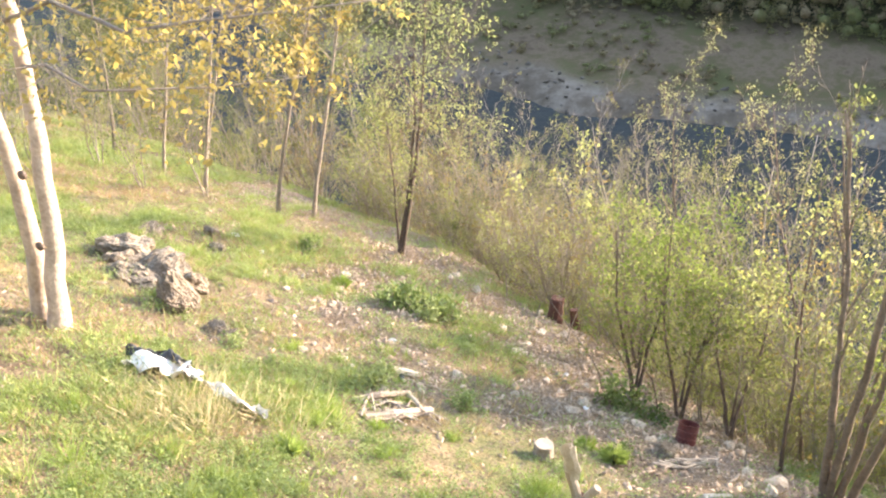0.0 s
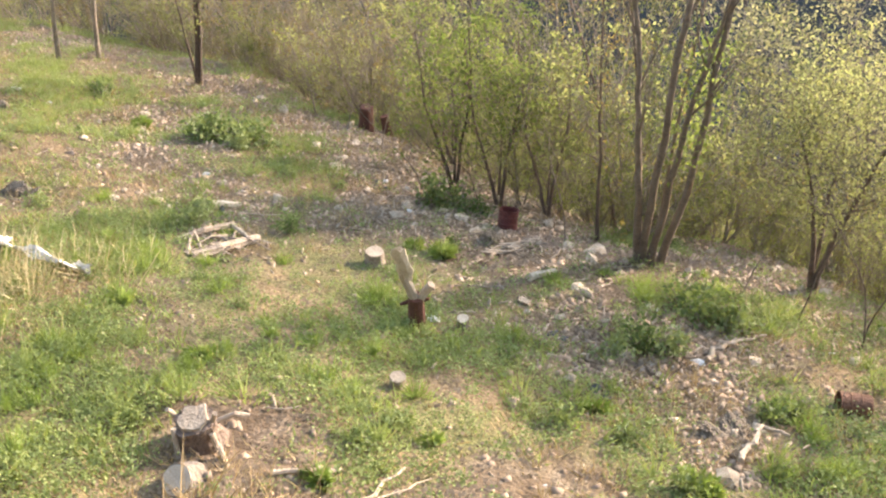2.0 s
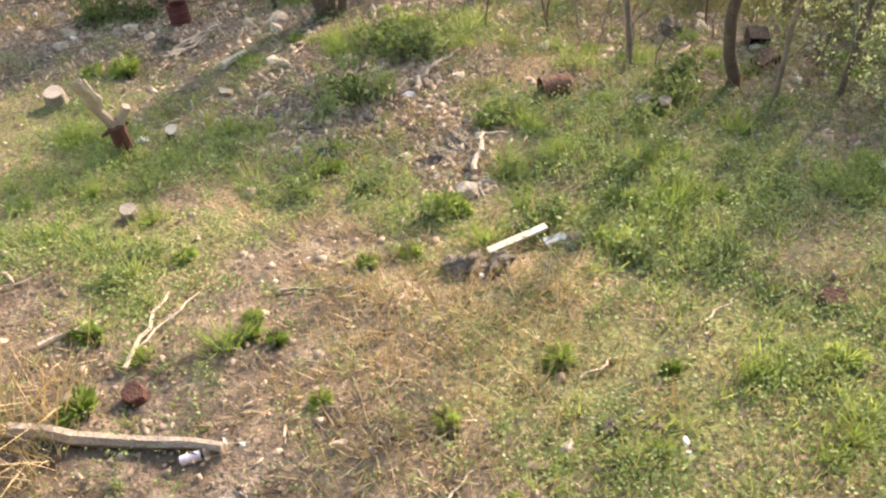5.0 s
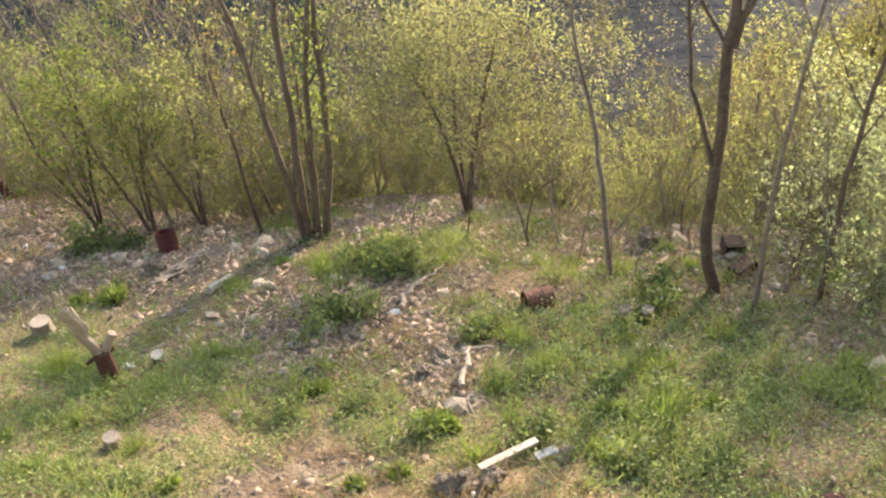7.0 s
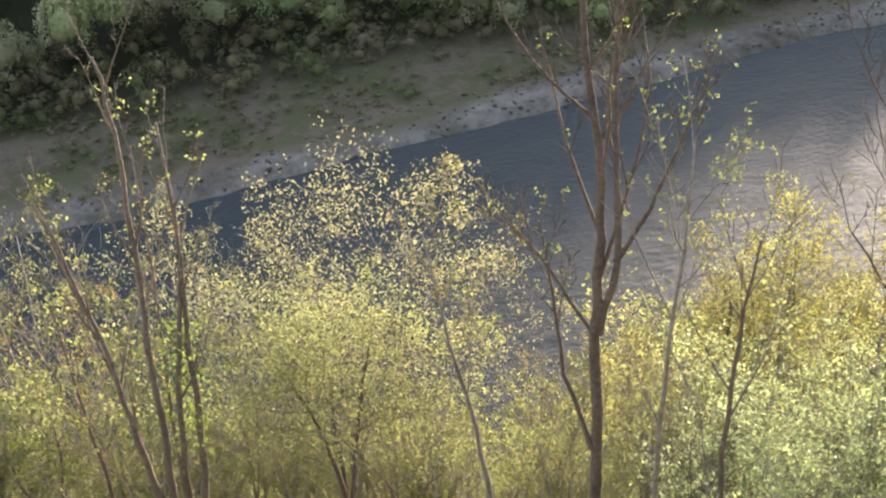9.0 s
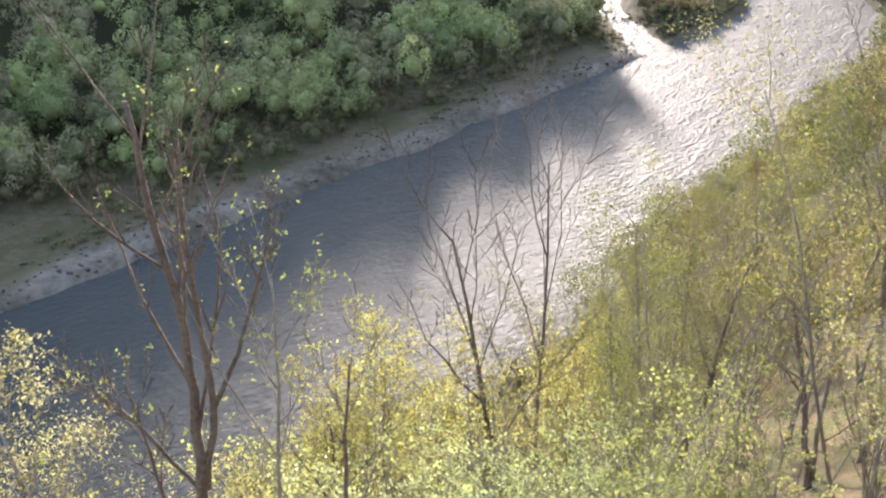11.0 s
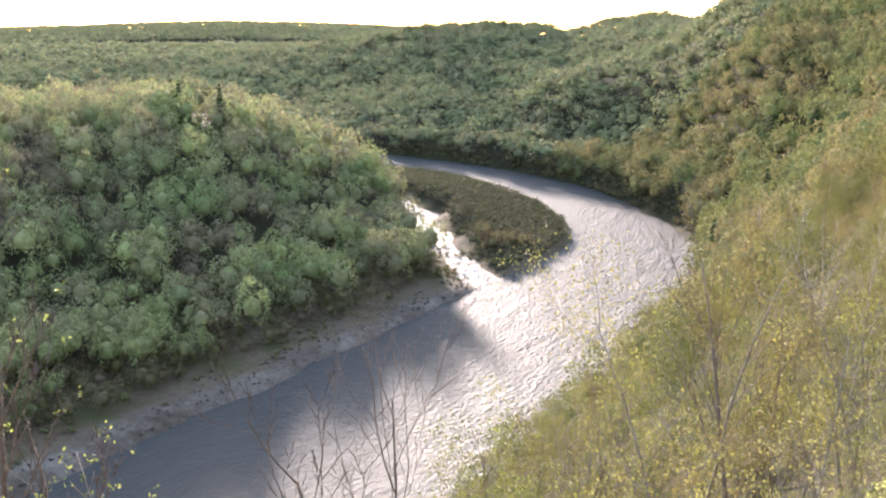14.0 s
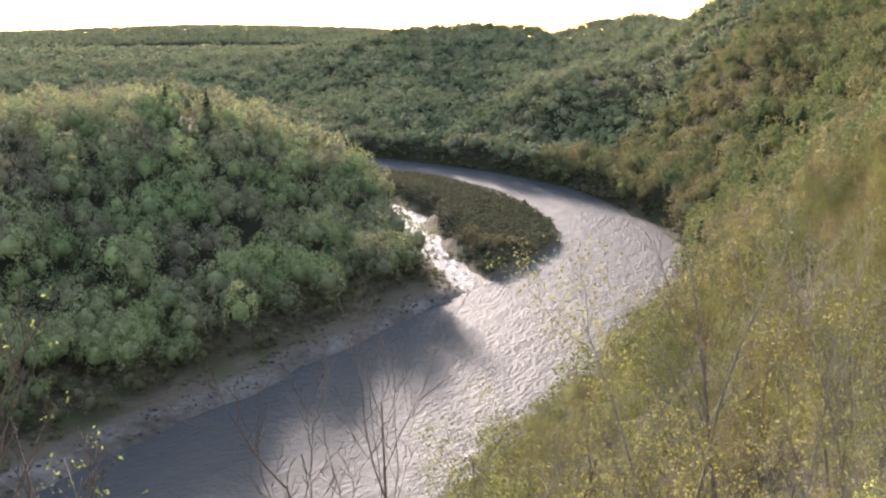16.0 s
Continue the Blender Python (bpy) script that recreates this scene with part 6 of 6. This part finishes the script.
board("board", (0.97, 3.66, gz(0.97, 3.66) + 0.07), (1.46, 3.78, gz(1.46, 3.78) + 0.14), 0.055, 0.03, CUT, "pale sawn board leaning over stones")
board("board", (1.4, 3.66, gz(1.4, 3.66) + 0.05), (1.58, 3.68, gz(1.58, 3.68) + 0.05), 0.07, 0.016, BLUEGREY, "short blue-grey painted board on the ground")
def boulder_mesh(seed):
    q = np.random.default_rng(seed)
    bm = bmesh.new()
    bmesh.ops.create_icosphere(bm, subdivisions=4, radius=0.5)
    cut = [Vector(q.normal(size=3)).normalized() for k in range(6)]
    off = Vector(q.uniform(0, 50, 3))
    for v in bm.verts:
        for c in cut:
            over = v.co.dot(c) - 0.36
            if over > 0:
                v.co -= c * over * 0.9
        v.co *= 1 + 0.42 * noise.noise(v.co * 3 + off) + 0.22 * noise.noise(v.co * 8 + off) + 0.1 * noise.noise(v.co * 17 + off)
    me = bpy.data.meshes.new("boulder")
    bm.to_mesh(me)
    bm.free()
    me.materials.append(OUTCROP)
    return me


for k, (x, y, w, h) in enumerate([(0.8, 3.56, 0.3, 0.18), (0.98, 3.48, 0.24, 0.14), (0.68, 3.62, 0.2, 0.13), (1.06, 3.58, 0.16, 0.1), (1.16, 1.89, 0.16, 0.09), (-1.3, 8.83, 0.3, 0.2), (1.25, 5.3, 0.45, 0.12), (1.05, 5.2, 0.28, 0.1),
                                  (-9.8, 10.4, 0.95, 0.5), (-9.3, 10.1, 0.8, 0.35), (-7.85, 8.98, 0.5, 0.9), (-7.7, 8.75, 0.35, 0.5), (-8.35, 9.7, 0.6, 0.55), (-8.8, 9.9, 0.8, 0.4), (-8.2, 9.3, 0.45, 0.35), (-9.1, 9.6, 0.9, 0.3), (-8.6, 9.3, 0.6, 0.25), (-9.6, 9.9, 0.5, 0.3), (-8.1, 9.0, 0.3, 0.25), (-6.97, 8.45, 0.4, 0.16), (-6.7, 8.4, 0.25, 0.14), (-10.4, 11.6, 0.45, 0.25), (-9.4, 12.0, 0.35, 0.2), (-9.9, 12.6, 0.3, 0.2), (1.6, 3.6, 0.2, 0.08), (3.88, 6.6, 0.36, 0.26)]):
    ob = new("boulder", boulder_mesh(600 + k))
    ob.matrix_world = pose(x, y, gz(x, y) + h * 0.24, -20, 5 * (k % 3), 47 * k) @ Matrix.Diagonal((w, w * 0.7, h, 1))
    tagged(ob, "weathered brown-grey boulder set in the slope", "boulder", "boulders")


# black and white plastic sheet
def sheet(name, points, width, mat, parent, label, seed):
    """A crumpled strip of thin sheet along points."""
    q = np.random.default_rng(seed)
    nx_, ny_ = 22, 9
    top = []
    for i in range(nx_):
        u = i / (nx_ - 1) * (len(points) - 1)
        k = min(len(points) - 2, int(u))
        p = Vector(points[k]).lerp(Vector(points[k + 1]), u - k)
        way = (Vector(points[k + 1]) - Vector(points[k])).normalized()
        side = Vector((-way.y, way.x, 0))
        for j in range(ny_):
            o = (j / (ny_ - 1) - 0.5) * width * (0.75 + 0.25 * math.sin(i * 0.9 + seed))
            x, y = p.x + side.x * o, p.y + side.y * o
            z = gz(x, y) + 0.13 + 0.05 * math.sin(i * 0.5 + j * 0.55 + seed) + 0.022 * math.sin(i * 1.3 - j * 1.1) + 0.008 * q.normal()
            top.append((x, y, z))
    verts = top + [(x, y, z - 0.006) for x, y, z in top]
    n = nx_ * ny_
    faces = []
    for i in range(nx_ - 1):
        for j in range(ny_ - 1):
            a, b, c, d = i * ny_ + j, i * ny_ + j + 1, (i + 1) * ny_ + j + 1, (i + 1) * ny_ + j
            faces += [(a, d, c, b), (a + n, b + n, c + n, d + n)]
    for i in range(nx_ - 1):
        for j in (0, ny_ - 1):
            a, d = i * ny_ + j, (i + 1) * ny_ + j
            faces.append((a, a + n, d + n, d))
    return tagged(make(name, verts, faces, mat, parent, smooth=True), label)


root = new("plastic_sheet")
tagged(root, "crumpled black and white plastic sheet caught in the grass", "plastic sheet")
sheet("white_side", [(-6.85, 6.82, 0), (-6.35, 6.9, 0), (-6.1, 6.84, 0)], 0.42, WHITE, root, "white side of the sheet", 3)
sheet("white_tail", [(-6.02, 6.8, 0), (-5.7, 6.72, 0), (-5.3, 6.58, 0), (-4.95, 6.5, 0)], 0.15, WHITE, root, "trailing white strip of the sheet", 6)
sheet("black_edge", [(-7.0, 6.95, 0), (-6.6, 7.08, 0), (-6.3, 7.1, 0)], 0.2, BLACK, root, "black side of the sheet", 4)
sheet("black_fold", [(-6.38, 7.05, 0), (-6.2, 6.9, 0), (-6.05, 6.78, 0)], 0.14, BLACK, root, "black fold of the sheet", 5)


# litter
def scrap(x, y, w, mat, label, seed, category="litter"):
    q = np.random.default_rng(seed)
    bm = bmesh.new()
    bmesh.ops.create_icosphere(bm, subdivisions=2, radius=0.5)
    for v in bm.verts:
        v.co *= 1 + 0.2 * q.normal()
    me = bpy.data.meshes.new("scrap")
    bm.to_mesh(me)
    bm.free()
    me.materials.append(mat)
    ob = new("scrap", me)
    ob.matrix_world = pose(x, y, gz(x, y) + w * 0.14, q.uniform(-30, 0), q.uniform(-15, 15), q.uniform(0, 360)) @ Matrix.Diagonal((w * q.uniform(0.9, 1.3), w * q.uniform(0.5, 0.8), w * 0.28, 1))
    return tagged(ob, label, category, "scraps of litter")


for k, (x, y, w) in enumerate([(1.53, 1.66, 0.07), (1.5, 1.58, 0.05), (1.38, 1.96, 0.045), (1.57, 2.57, 0.04), (0.58, 7.56, 0.09), (0.66, 7.5, 0.07), (1.0, 6.38, 0.1), (1.6, 5.68, 0.07), (1.68, 5.62, 0.07), (-1.55, 6.58, 0.16), (-1.66, 6.66, 0.1), (-0.9, 2.44, 0.04),
                               (0.86, 3.44, 0.05), (0.7, 3.5, 0.05), (3.35, 5.35, 0.07), (3.55, 5.45, 0.08), (-0.3, 4.2, 0.03), (-8.9, 12.5, 0.12), (-9.6, 12.8, 0.14), (-5.2, 9.9, 0.1), (-3.0, 10.7, 0.14), (-2.4, 9.6, 0.12), (2.35, 6.9, 0.06), (2.5, 7.6, 0.06), (-1.0, 2.5, 0.05)]):
    scrap(x, y, w, WHITE, "scrap of white plastic litter", 700 + k)
for k, (x, y, w) in enumerate([(-0.4, 6.7, 0.14), (-0.28, 6.62, 0.1), (-3.1, 10.6, 0.16), (0.05, 5.75, 0.14), (0.15, 5.65, 0.1), (0.8, 3.52, 0.06), (-4.55, 8.75, 0.14), (-2.95, 10.5, 0.12)]):
    scrap(x, y, w, BLACK, "scrap of dark plastic litter", 740 + k)

# white caps for broken water and sun glints where the side channel runs shallow
q = np.random.default_rng(800)
cap_v, cap_f = [], []
for k in range(150):
    u = q.uniform(0.35, 4.2)
    i = int(u)
    (ax, ay, aw), (bx, by, bw) = CHANNEL[i], CHANNEL[i + 1]
    s = u - i
    o = q.uniform(-0.7, 0.7) * 3.6
    ln = math.hypot(bx - ax, by - ay)
    cx, cy = ax + (bx - ax) * s - (by - ay) / ln * o, ay + (by - ay) * s + (bx - ax) / ln * o
    first = len(cap_v)
    w = q.uniform(0.15, 0.6)
    for c in range(7):
        a = 6.283 * c / 7
        rr = w * q.uniform(0.6, 1.2)
        cap_v.append((cx + math.cos(a) * rr * 1.2, cy + math.sin(a) * rr * 0.8, 0.02))
    cap_v.append((cx, cy, 0.12 + 0.1 * q.random()))
    for c in range(7):
        cap_f.append((first + c, first + (c + 1) % 7, first + 7))
tagged(make("rapids", cap_v, cap_f, FOAM_GLINT), "white broken water and sun glints in the shallow side channel", "rapids", kind="stuff")
